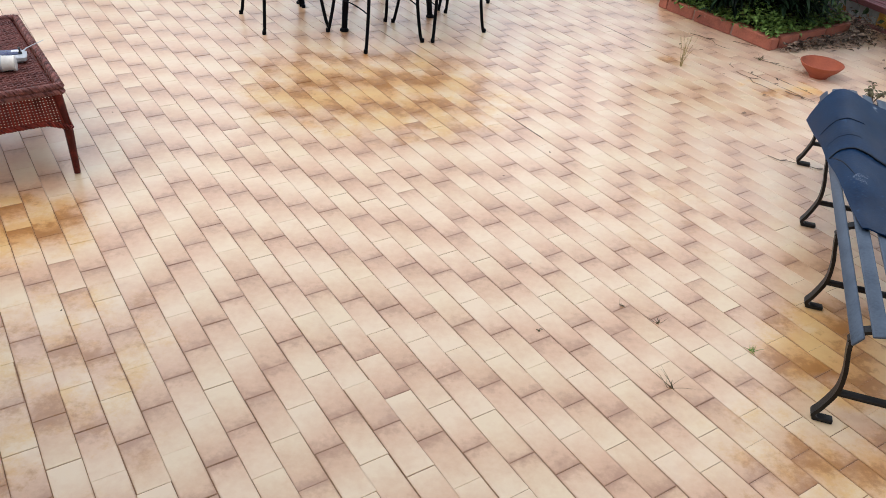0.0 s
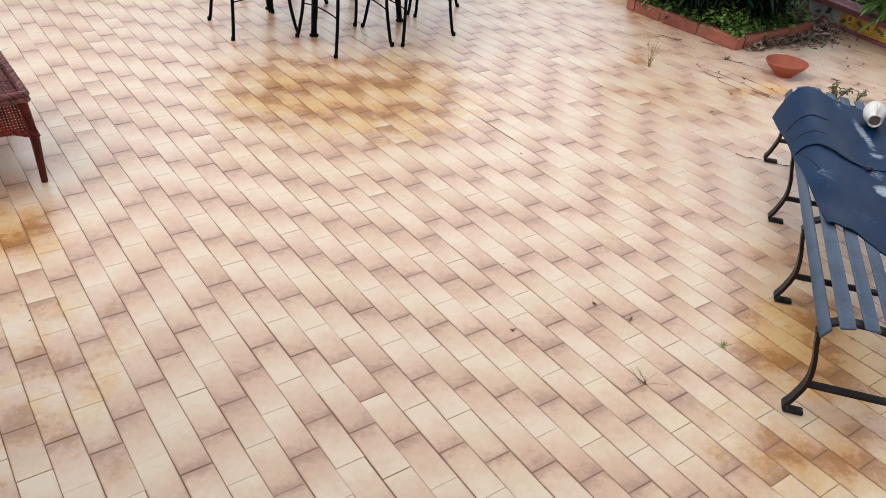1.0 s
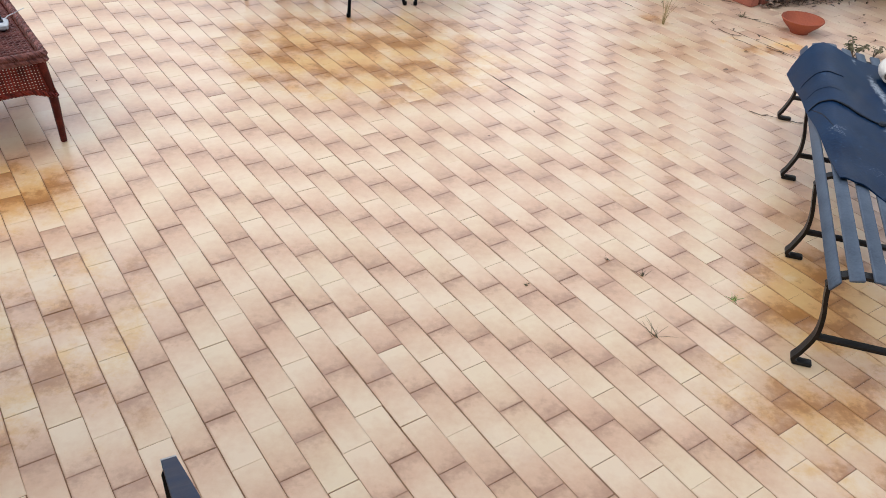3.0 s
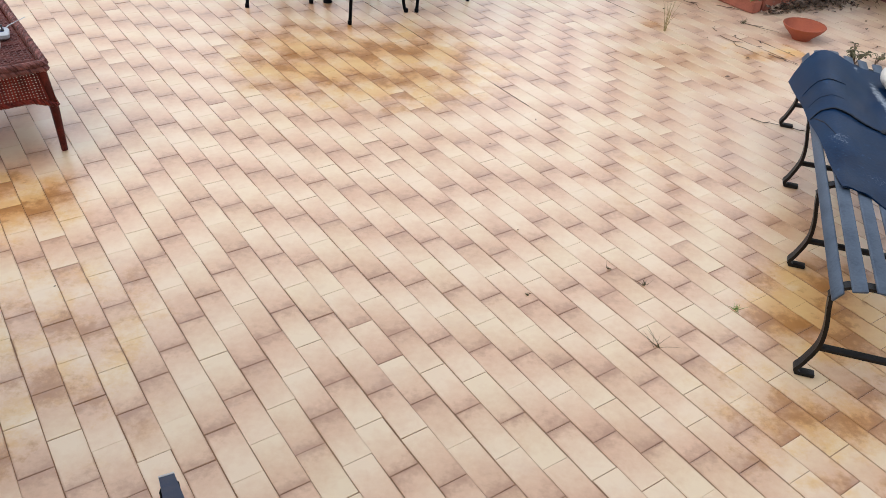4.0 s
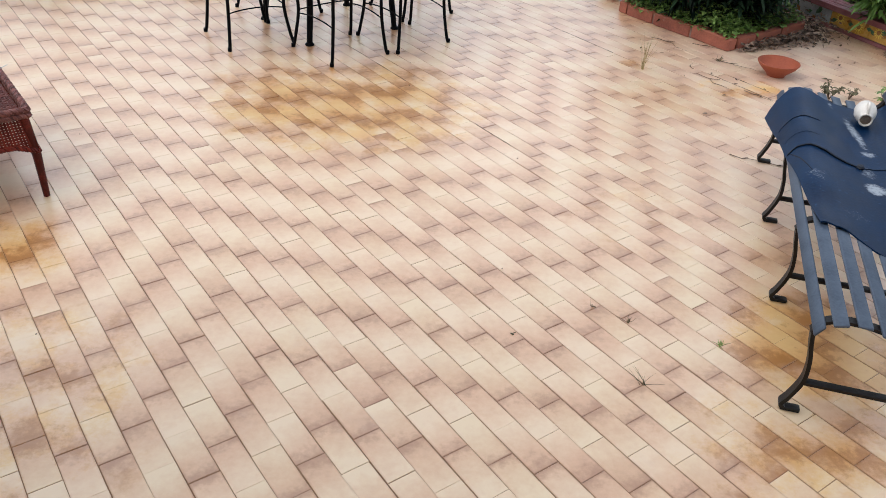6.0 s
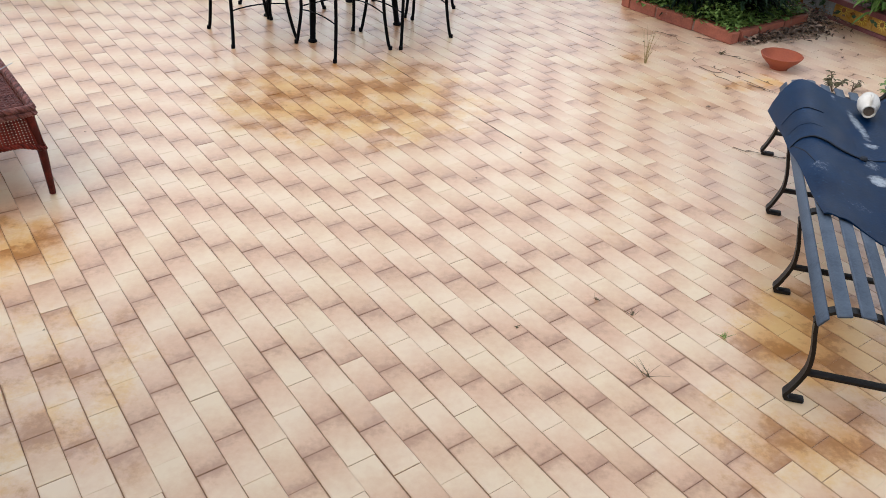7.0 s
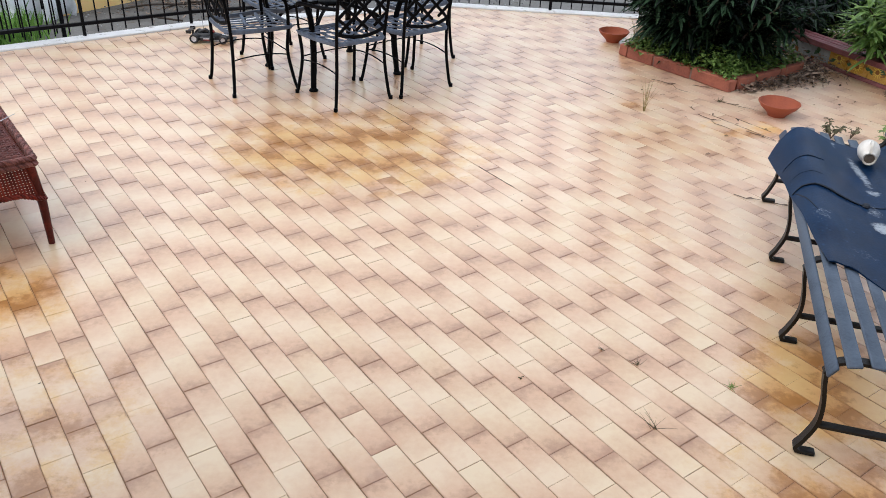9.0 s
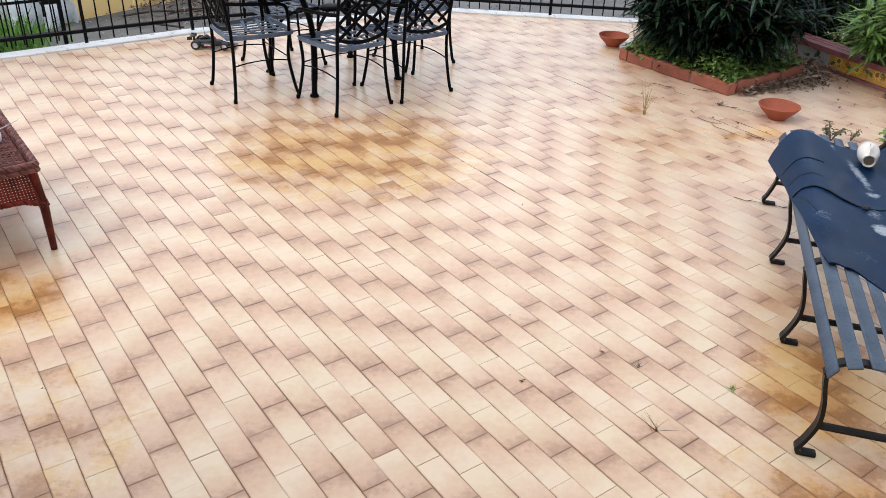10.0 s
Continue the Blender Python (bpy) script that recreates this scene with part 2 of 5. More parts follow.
WORN = [(0.318, 1.60, 0.034, 0.25, 0.143, 1.0), (0.345, 1.38, 0.045, 0.04, 0.0, 1.0), (0.328, 1.02, 0.06, 0.07, 0.0, 1.25), (0.315, 1.17, 0.05, 0.09, 0.0, 0.7), (0.075, 0.98, 0.06, 0.09, 0.0, 0.5), (0.20, 0.72, 0.08, 0.05, 0.0, 0.5), (0.23, 1.88, 0.02, 0.05, 0.0, 0.8)]
MAT_BLUE = mat_material()
NAVY = surface("navy_paint", (0.008, 0.028, 0.065), (0.018, 0.05, 0.11), 9.0, 120.0, 0.55, bump=0.1, specular=0.1)
CREASE = surface("dark_crease", (0.004, 0.007, 0.014), (0.010, 0.016, 0.03), 12.0, 90.0, 0.7)
WICKER = surface("red_brown_wicker", (0.06, 0.007, 0.005), (0.23, 0.030, 0.017), 20.0, 130.0, 0.45, bump=0.3, vary=0.35, specular=0.2)
WICKER_GREY = surface("grey_red_wicker", (0.07, 0.021, 0.018), (0.25, 0.095, 0.08), 20.0, 130.0, 0.5, bump=0.3, vary=0.35, specular=0.25)
TERRACOTTA = surface("terracotta", (0.23, 0.046, 0.02), (0.36, 0.09, 0.04), 9.0, 110.0, 0.75, bump=0.2, spots=((0.32, 0.17, 0.11), 0.68, 14.0))
TERRA_BRICK = surface("terracotta_edging", (0.16, 0.045, 0.03), (0.36, 0.115, 0.07), 10.0, 90.0, 0.85, bump=0.5, spots=((0.30, 0.19, 0.14), 0.58, 9.0), vary=0.5)
MORTAR = surface("old_mortar", (0.11, 0.065, 0.05), (0.27, 0.18, 0.14), 12.0, 90.0, 0.9, bump=0.5)
SOIL = surface("dark_soil", (0.012, 0.009, 0.006), (0.05, 0.036, 0.025), 14.0, 80.0, 0.95, bump=0.8)
# most leaves near-black: the crown's self-shadow is put into the leaf colour
OLEANDER_SHADED = leaf_material("self_shaded_oleander_leaf", (0.001, 0.004, 0.0022), (0.045, 0.09, 0.046), 0.36, 0.48, 0.92, 0.14)
OLEANDER_LIGHT = leaf_material("bright_oleander_leaf", (0.045, 0.115, 0.025), (0.21, 0.34, 0.09), 0.4)
IVY = leaf_material("ivy_leaf", (0.035, 0.085, 0.016), (0.24, 0.36, 0.10), 0.42)
GRASS_LEAF = leaf_material("grass_blade", (0.05, 0.15, 0.02), (0.26, 0.46, 0.10), 0.5)
DRY_GRASS = leaf_material("dry_grass", (0.20, 0.15, 0.06), (0.42, 0.34, 0.17), 0.6)
WEED_LEAF = leaf_material("weed_leaf", (0.045, 0.04, 0.02), (0.17, 0.15, 0.08), 0.6)
DEAD_LEAF = leaf_material("dead_leaf", (0.022, 0.012, 0.009), (0.44, 0.31, 0.23), 0.7, 0.3, 0.95)
BARK = surface("bark", (0.02, 0.014, 0.010), (0.07, 0.05, 0.038), 14.0, 90.0, 0.9, bump=0.7)
TWIG = surface("dry_twig", (0.07, 0.045, 0.03), (0.16, 0.11, 0.075), 30.0, 150.0, 0.85)
BURGUNDY = surface("burgundy_slat_paint", (0.19, 0.055, 0.065), (0.36, 0.15, 0.16), 6.0, 90.0, 0.45, bump=0.2)
YELLOW_BOARD = surface("yellow_board", (0.90, 0.58, 0.20), (0.94, 0.69, 0.33), 4.0, 60.0, 0.6, bump=0.1)
SHEET_GREY = surface("grey_plastic_sheet", (0.5, 0.52, 0.55), (0.75, 0.77, 0.8), 6.0, 50.0, 0.35, bump=0.2)
ASPHALT = surface("grey_yard", (0.072, 0.070, 0.066), (0.19, 0.186, 0.178), 3.0, 45.0, 0.9, bump=0.9, spots=((0.10, 0.085, 0.07), 0.6, 5.0))
CAR_BLACK = surface("black_plastic", (0.006, 0.006, 0.008), (0.018, 0.018, 0.022), 30.0, 200.0, 0.3, bump=0.05)
CAR_WHITE = surface("white_plastic", (0.55, 0.55, 0.58), (0.75, 0.75, 0.78), 30.0, 200.0, 0.35, bump=0.05)
CAR_BLUE = surface("dark_blue_plastic", (0.02, 0.03, 0.09), (0.05, 0.07, 0.16), 30.0, 200.0, 0.3, bump=0.05)
CAR_RED = surface("red_plastic", (0.25, 0.03, 0.03), (0.36, 0.06, 0.05), 30.0, 200.0, 0.4, bump=0.05)
RUBBER = surface("tyre_rubber", (0.012, 0.012, 0.013), (0.04, 0.04, 0.042), 30.0, 160.0, 0.75, bump=0.3)
CERAMIC = surface("cream_glazed_ceramic", (0.60, 0.55, 0.48), (0.80, 0.76, 0.70), 9.0, 80.0, 0.3, bump=0.05)
DARK_HOLE = surface("jug_inside", (0.10, 0.07, 0.05), (0.22, 0.17, 0.13), 20.0, 80.0, 0.7)
SILVER = surface("silver_plastic", (0.42, 0.44, 0.46), (0.62, 0.63, 0.65), 20.0, 120.0, 0.35, metal=0.3)
CHROME = surface("bare_metal_rod", (0.4, 0.4, 0.4), (0.6, 0.6, 0.6), 20.0, 120.0, 0.3, metal=1.0, bump=0.05)
PAINT_OCHRE = surface("ochre_glaze", (0.52, 0.27, 0.05), (0.70, 0.43, 0.11), 9.0, 60.0, 0.3)
PAINT_GREEN = surface("green_glaze", (0.04, 0.11, 0.06), (0.09, 0.2, 0.10), 9.0, 60.0, 0.3)
PAINT_YELLOW = surface("yellow_glaze", (0.85, 0.66, 0.10), (0.92, 0.76, 0.2), 9.0, 60.0, 0.3)
PAINT_BROWN = surface("brown_glaze", (0.26, 0.11, 0.03), (0.38, 0.18, 0.06), 9.0, 60.0, 0.3)
PAINT_PALE = surface("pale_blue_glaze", (0.40, 0.45, 0.47), (0.55, 0.60, 0.62), 9.0, 60.0, 0.3)


# ---------------------------------------------------------------- mesh building
class Mesh:
    """Collects vertices and faces of one part."""

    def __init__(self):
        self.v, self.f, self.uv = [], [], {}

    def add(self, verts, faces):
        k = len(self.v)
        self.v += [tuple(p) for p in verts]
        self.f += [tuple(i + k for i in q) for q in faces]
        return self

    def box(self, size, m=None, bevel=0.0):
        """A block with chamfered edges, centred on m."""
        m = m or Matrix()
        x, y, z = (s / 2 for s in size)
        c = min(bevel, x * 0.9, y * 0.9, z * 0.9)
        if c <= 0:
            pts = [(sx * x, sy * y, sz * z) for sx in (-1, 1) for sy in (-1, 1) for sz in (-1, 1)]
            return self.add([m @ Vector(p) for p in pts], [(0, 1, 3, 2), (4, 6, 7, 5), (0, 4, 5, 1), (2, 3, 7, 6), (0, 2, 6, 4), (1, 5, 7, 3)])
        loops = [(-z, c), (-z + c, 0), (z - c, 0), (z, c)]
        verts = []
        for h, inset in loops:
            a, b = x - inset, y - inset
            q = c
            verts += [(a - q, -b, h), (a, -b + q, h), (a, b - q, h), (a - q, b, h), (-a + q, b, h), (-a, b - q, h), (-a, -b + q, h), (-a + q, -b, h)]
        faces = [tuple(reversed(range(8))), tuple(range(24, 32))]
        for k in range(3):
            faces += [(k * 8 + i, k * 8 + (i + 1) % 8, k * 8 + 8 + (i + 1) % 8, k * 8 + 8 + i) for i in range(8)]
        return self.add([m @ Vector(p) for p in verts], faces)

    def tube(self, pts, radius, sides=8, flat=1.0, side=None, caps=True):
        """A bar along a line of points; radius: one, or one a point; flat: thickness over width, side: the width's direction."""
        pts = [Vector(p) for p in pts]
        rs = radius if isinstance(radius, (list, tuple)) else [radius] * len(pts)
        prev, verts, faces = None, [], []
        for i, p in enumerate(pts):
            d = (pts[min(i + 1, len(pts) - 1)] - pts[max(i - 1, 0)]).normalized()
            ref = Vector(side) if side else (prev or (Vector((0, 0, 1)) if abs(d.z) < 0.9 else Vector((1, 0, 0))))
            u = (ref - d * ref.dot(d)).normalized()
            w = d.cross(u)
            prev = u
            for k in range(sides):
                t = 2 * math.pi * (k + 0.5) / sides
                s = math.sqrt(2) if sides == 4 else 1.0
                verts.append(p + (u * math.cos(t) + w * math.sin(t) * flat) * rs[i] * s)
        for i in range(len(pts) - 1):
            faces += [(i * sides + k, i * sides + (k + 1) % sides, (i + 1) * sides + (k + 1) % sides, (i + 1) * sides + k) for k in range(sides)]
        if caps:
            n = (len(pts) - 1) * sides
            faces += [tuple(reversed(range(sides))), tuple(range(n, n + sides))]
        return self.add(verts, faces)

    def lathe(self, profile, m=None, sides=32):
        m = m or Matrix()
        verts = [m @ Vector((r * math.cos(2 * math.pi * k / sides), r * math.sin(2 * math.pi * k / sides), z)) for r, z in profile for k in range(sides)]
        faces = [(i * sides + k, i * sides + (k + 1) % sides, (i + 1) * sides + (k + 1) % sides, (i + 1) * sides + k) for i in range(len(profile) - 1) for k in range(sides)]
        if profile[0][0] > 1e-5:
            faces.append(tuple(reversed(range(sides))))
        if profile[-1][0] > 1e-5:
            n = (len(profile) - 1) * sides
            faces.append(tuple(range(n, n + sides)))
        return self.add(verts, faces)

    def sheet(self, rows, thick=0.0):
        """A grid of points; thick: a second skin below, joined round the rim."""
        nr, nc = len(rows), len(rows[0])
        top = [Vector(p) for r in rows for p in r]
        faces = [(i * nc + j, i * nc + j + 1, (i + 1) * nc + j + 1, (i + 1) * nc + j) for i in range(nr - 1) for j in range(nc - 1)]
        if not thick:
            return self.add(top, faces)
        low = []
        for i in range(nr):
            for j in range(nc):
                du = Vector(rows[min(i + 1, nr - 1)][j]) - Vector(rows[max(i - 1, 0)][j])
                dv = Vector(rows[i][min(j + 1, nc - 1)]) - Vector(rows[i][max(j - 1, 0)])
                nrm = dv.cross(du).normalized()
                nrm = nrm if nrm.z < 0 or abs(nrm.z) < 0.05 else -nrm
                low.append(Vector(rows[i][j]) + nrm * thick)
        k = len(top)
        faces = faces + [tuple(reversed([q + k for q in fc])) for fc in faces]
        rim = [j for j in range(nc)] + [i * nc + nc - 1 for i in range(1, nr)] + [(nr - 1) * nc + j for j in range(nc - 2, -1, -1)] + [i * nc for i in range(nr - 2, 0, -1)]
        faces += [(rim[i], rim[i] + k, rim[(i + 1) % len(rim)] + k, rim[(i + 1) % len(rim)]) for i in range(len(rim))]
        return self.add(top + low, faces)

    def leaf(self, base, way, up, length, width, droop=0.3):
        """A folded leaf blade: six faces' worth of a pointed blade that bends down."""
        way, up = Vector(way).normalized(), Vector(up)
        s = way.cross(up).normalized()
        up = s.cross(way).normalized()
        b = Vector(base)
        p1 = b + way * length * 0.35 + up * length * 0.03
        p2 = b + way * length * 0.7 - up * length * droop * 0.35
        p3 = b + way * length - up * length * droop
        w1, w2 = s * width * 0.5, s * width * 0.42
        lift = up * width * 0.18
        return self.add([b, p1 - w1 + lift, p1, p1 + w1 + lift, p2 - w2 + lift, p2, p2 + w2 + lift, p3],
                        [(0, 2, 1), (0, 3, 2), (1, 2, 5, 4), (2, 3, 6, 5), (4, 5, 7), (5, 6, 7)])

    def data(self, name, mat, smooth=True):
        me = bpy.data.meshes.new(name)
        me.from_pydata(self.v, [], self.f)
        me.materials.append(mat)
        if smooth:
            me.shade_smooth()
            me.set_sharp_from_angle(angle=radians(38))
        me.update()
        return me


def part(name, mesh, mat, parent=None, label="", smooth=True):
    ob = new(name, mesh.data(name, mat, smooth))
    if parent is not None:
        ob.parent = parent
    if label:
        ob["label"] = label
    return ob


def thing(name, m, label, category, group="", kind=""):
    ob = new(name)
    ob.matrix_world = m
    ob.empty_display_size = 0.1
    return tagged(ob, label, category, group, kind)


def arc(p0, p1, bulge, n=8):
    """Points from p0 to p1 on a bow that leaves the straight line by bulge (a vector)."""
    p0, p1, bulge = Vector(p0), Vector(p1), Vector(bulge)
    return [p0.lerp(p1, i / n) + bulge * 4 * (i / n) * (1 - i / n) for i in range(n + 1)]


def smooth_line(pts, n=6):
    """A curve through points (Catmull-Rom)."""
    P = [Vector(p) for p in pts]
    P = [2 * P[0] - P[1]] + P + [2 * P[-1] - P[-2]]
    out = []
    for i in range(1, len(P) - 2):
        for k in range(n):
            t = k / n
            out.append(0.5 * ((2 * P[i]) + (P[i + 1] - P[i - 1]) * t + (2 * P[i - 1] - 5 * P[i] + 4 * P[i + 1] - P[i + 2]) * t * t + (3 * P[i] - P[i - 1] - 3 * P[i + 1] + P[i + 2]) * t ** 3))
    return out + [P[-2]]


RND = random.Random(7)

# ---------------------------------------------------------------- the plan
EDGE = [(-5.2, 4.72), (-3.4, 6.0), (-2.04, 6.975), (0.15, 8.01), (2.2, 7.80), (4.6, 7.55)]
FLOOR_LINE = EDGE + [(4.6, -1.2), (-5.2, -1.2)]
YARD = -0.22


def edge_strip(points, offsets):
    """Offsets of a line of points to its outer (left) side: a list of lines."""
    lines = []
    for off in offsets:
        row = []
        for i, p in enumerate(points):
            p0, p1 = Vector(points[max(i - 1, 0)]), Vector(points[min(i + 1, len(points) - 1)])
            d = (p1 - p0).normalized()
            row.append(Vector(p) + Vector((-d.y, d.x)) * off)
        lines.append(row)
    return lines


# ground of the yard, one sheet to the horizon
ground = Mesh()
rings = [0, 3, 6, 9, 12, 16, 22, 35, 70, 200, 900]
N = 48
gv = [(0, 6, YARD)]
for r in rings[1:]:
    for k in range(N):
        t = 2 * math.pi * k / N
        x, y = r * math.cos(t), 6 + r * math.sin(t)
        gv.append((x, y, YARD + (0.02 * noise.noise((x * 0.7, y * 0.7, 0)) if 5 < r < 30 else 0.0)))
gf = [(0, 1 + k, 1 + (k + 1) % N) for k in range(N)]
for i in range(len(rings) - 2):
    gf += [(1 + i * N + k, 1 + (i + 1) * N + k, 1 + (i + 1) * N + (k + 1) % N, 1 + i * N + (k + 1) % N) for k in range(N)]
ground.add(gv, gf)
tagged(part("ground", ground, ASPHALT), "grey stony yard beyond the terrace railing", "ground", kind="structure")

# terrace slab under the tiles: its top is the bed of the joints
slab = Mesh()
n = len(FLOOR_LINE)
slab.add([(x, y, -0.0016) for x, y in FLOOR_LINE] + [(x, y, -0.6) for x, y in FLOOR_LINE],
         [tuple(reversed(range(n)))] + [tuple(range(n, 2 * n))] + [(i, (i + 1) % n, n + (i + 1) % n, n + i) for i in range(n)])
floor = tagged(part("floor", slab, GROUT, smooth=False), "cream and tan glazed clinker tile terrace floor", "floor", kind="structure")

# white painted kerb round the terrace
kerb = Mesh()
l0, l1, l2, l3 = edge_strip(EDGE, (0.002, 0.008, 0.125, 0.13))
rows = [[(p.x, p.y, -0.3) for p in l0], [(p.x, p.y, 0.010) for p in l0], [(p.x, p.y, 0.016) for p in l1], [(p.x, p.y, 0.016) for p in l2], [(p.x, p.y, 0.008) for p in l3], [(p.x, p.y, -0.5) for p in l3]]
kerb.sheet(rows)
tagged(part("kerb", kerb, WHITE_EDGE), "white painted kerb, dirty and chipped, edging the terrace", "kerb", kind="structure")

# unseen house wall, assumed behind the eye; it also dims the near floor
wall = Mesh().box((9.8, 0.3, 4.9), pose(-0.3, -0.62, 2.1), 0.0)
tagged(part("wall_south", wall, PLASTER, smooth=False), "unseen plain cream plastered house wall assumed behind the terrace", "wall", kind="structure")
# unseen side wall, added to shade the near-left floor
wall = Mesh().box((0.3, 2.7, 4.9), pose(-2.05, 0.88, 2.1), 0.0)
tagged(part("shade_wall_west", wall, PLASTER, smooth=False), "unseen plain cream wall added to shade the near-left floor", "wall", kind="structure")


# ---------------------------------------------------------------- railing
def railing_run(p0, p1, count, label, posts=(True, True), post_w=0.028):
    """One panel of the black iron railing between two points of the kerb."""
    p0, p1 = Vector((*p0, 0)), Vector((*p1, 0))
    d = (p1 - p0)
    L = d.length
    ang = math.degrees(math.atan2(d.y, d.x))
    t = thing("railing_panel", pose(p0.x, p0.y, 0.012, 0, 0, ang), label, "railing", "railing round the terrace", "structure")
    part("bottom_rail", Mesh().box((L, 0.034, 0.026), pose(L / 2, 0, 0.10), 0.003), BLACK_IRON, t)
    part("top_rail", Mesh().box((L, 0.042, 0.026), pose(L / 2, 0, 0.96), 0.004), BLACK_IRON, t)
    for k, on in enumerate(posts):
        if on:
            x = (0, L)[k]
            part("post", Mesh().box((post_w, post_w, 1.0), pose(x, 0, 0.502), 0.003), BLACK_IRON, t)
    bar = Mesh().box((0.0105, 0.0105, 0.92), pose(0, 0, 0.485), 0.0).data("bar", BLACK_IRON, False)
    for i in range(count):
        ob = new("bar", bar)
        ob.parent = t
        ob.location = ((i + 1) * L / (count + 1), 0, 0)
    return t


mid = edge_strip(EDGE, (0.075,))[0]
RAIL = "black painted iron railing standing on the white kerb"
left_a, left_b = Vector((-2.80, 6.555)), Vector((mid[2].x, mid[2].y))
far_left = left_a - (left_b - left_a).normalized() * 2.4
railing_run(left_a, left_b, 7, RAIL, (True, True), 0.024)
railing_run(far_left, left_a, 21, RAIL, (True, False), 0.024)
railing_run(mid[2], mid[3], 22, RAIL, (False, True))
railing_run(mid[3], (1.112, mid[3].y + (1.112 - mid[3].x) * -0.10), 9, RAIL, (False, True))
railing_run((1.112, mid[3].y + (1.112 - mid[3].x) * -0.10), mid[4], 10, RAIL, (False, True))
railing_run(mid[4], mid[5], 20, RAIL, (False, True))
out = Vector((-(left_b - left_a).y, (left_b - left_a).x)).normalized() * 0.16
gate_end = left_a + out - (left_b - left_a).normalized() * 0.06
gate_start = gate_end - (left_b - left_a).normalized() * 0.95
g = gate_end - gate_start

# the gate, with closer bars and a lock box
gate = thing("iron_gate", pose(gate_start.x, gate_start.y, YARD + 0.20, 0, 0, math.degrees(math.atan2(g.y, g.x))), "black iron gate leaf with a lock box behind the railing", "gate")
GL = g.length - 0.05
part("gate_frame", Mesh().box((GL, 0.034, 0.03), pose(GL / 2, 0, 0.095), 0.003).box((GL, 0.034, 0.03), pose(GL / 2, 0, 0.96), 0.003)
     .box((GL, 0.012, 0.022), pose(GL / 2, 0.012, 0.36), 0.002)
     .box((0.03, 0.034, 0.86), pose(0.02, 0, 0.53), 0.003).box((0.03, 0.034, 1.18), pose(GL - 0.015, 0, 0.39), 0.003).box((0.03, 0.034, 0.32), pose(0.02, 0, -0.04), 0.003), BLACK_IRON, gate)
bar = Mesh().box((0.010, 0.010, 0.93), pose(0, 0, 0.50), 0.0).data("bar", BLACK_IRON, False)
for i in range(13):
    ob = new("bar", bar)
    ob.parent = gate
    ob.location = ((i + 1) * GL / 14, 0, 0)
lock = part("lock_box", Mesh().box((0.13, 0.045, 0.05), pose(GL - 0.09, 0, 0.355), 0.005), BLACK_IRON, gate)
part("handle", Mesh().tube([(GL - 0.15, -0.03, 0.36), (GL - 0.15, -0.06, 0.36), (GL - 0.15, -0.065, 0.31), (GL - 0.15, -0.06, 0.25)], 0.007), BLACK_IRON, lock)


# ---------------------------------------------------------------- cast metal dining set
def lattice(m, corners, n, w, flat, z_off=0.0):
    """Diagonal bars over a four-sided field (corner points in order), both ways."""
    A, B, C, D = [Vector(c) for c in corners]

    def at(u, v):
        return A.lerp(B, u).lerp(D.lerp(C, u), v)
    for s in (1, -1):
        for k in range(-n + 1, n):
            pts = []
            for i in range(9):
                u = i / 8
                v = u * s + k / n * 1.0 + (0 if s > 0 else 1)
                if -0.001 <= v <= 1.001:
                    pts.append(at(u, v))
            if len(pts) > 1:
                m.tube(pts, w, 4, flat)


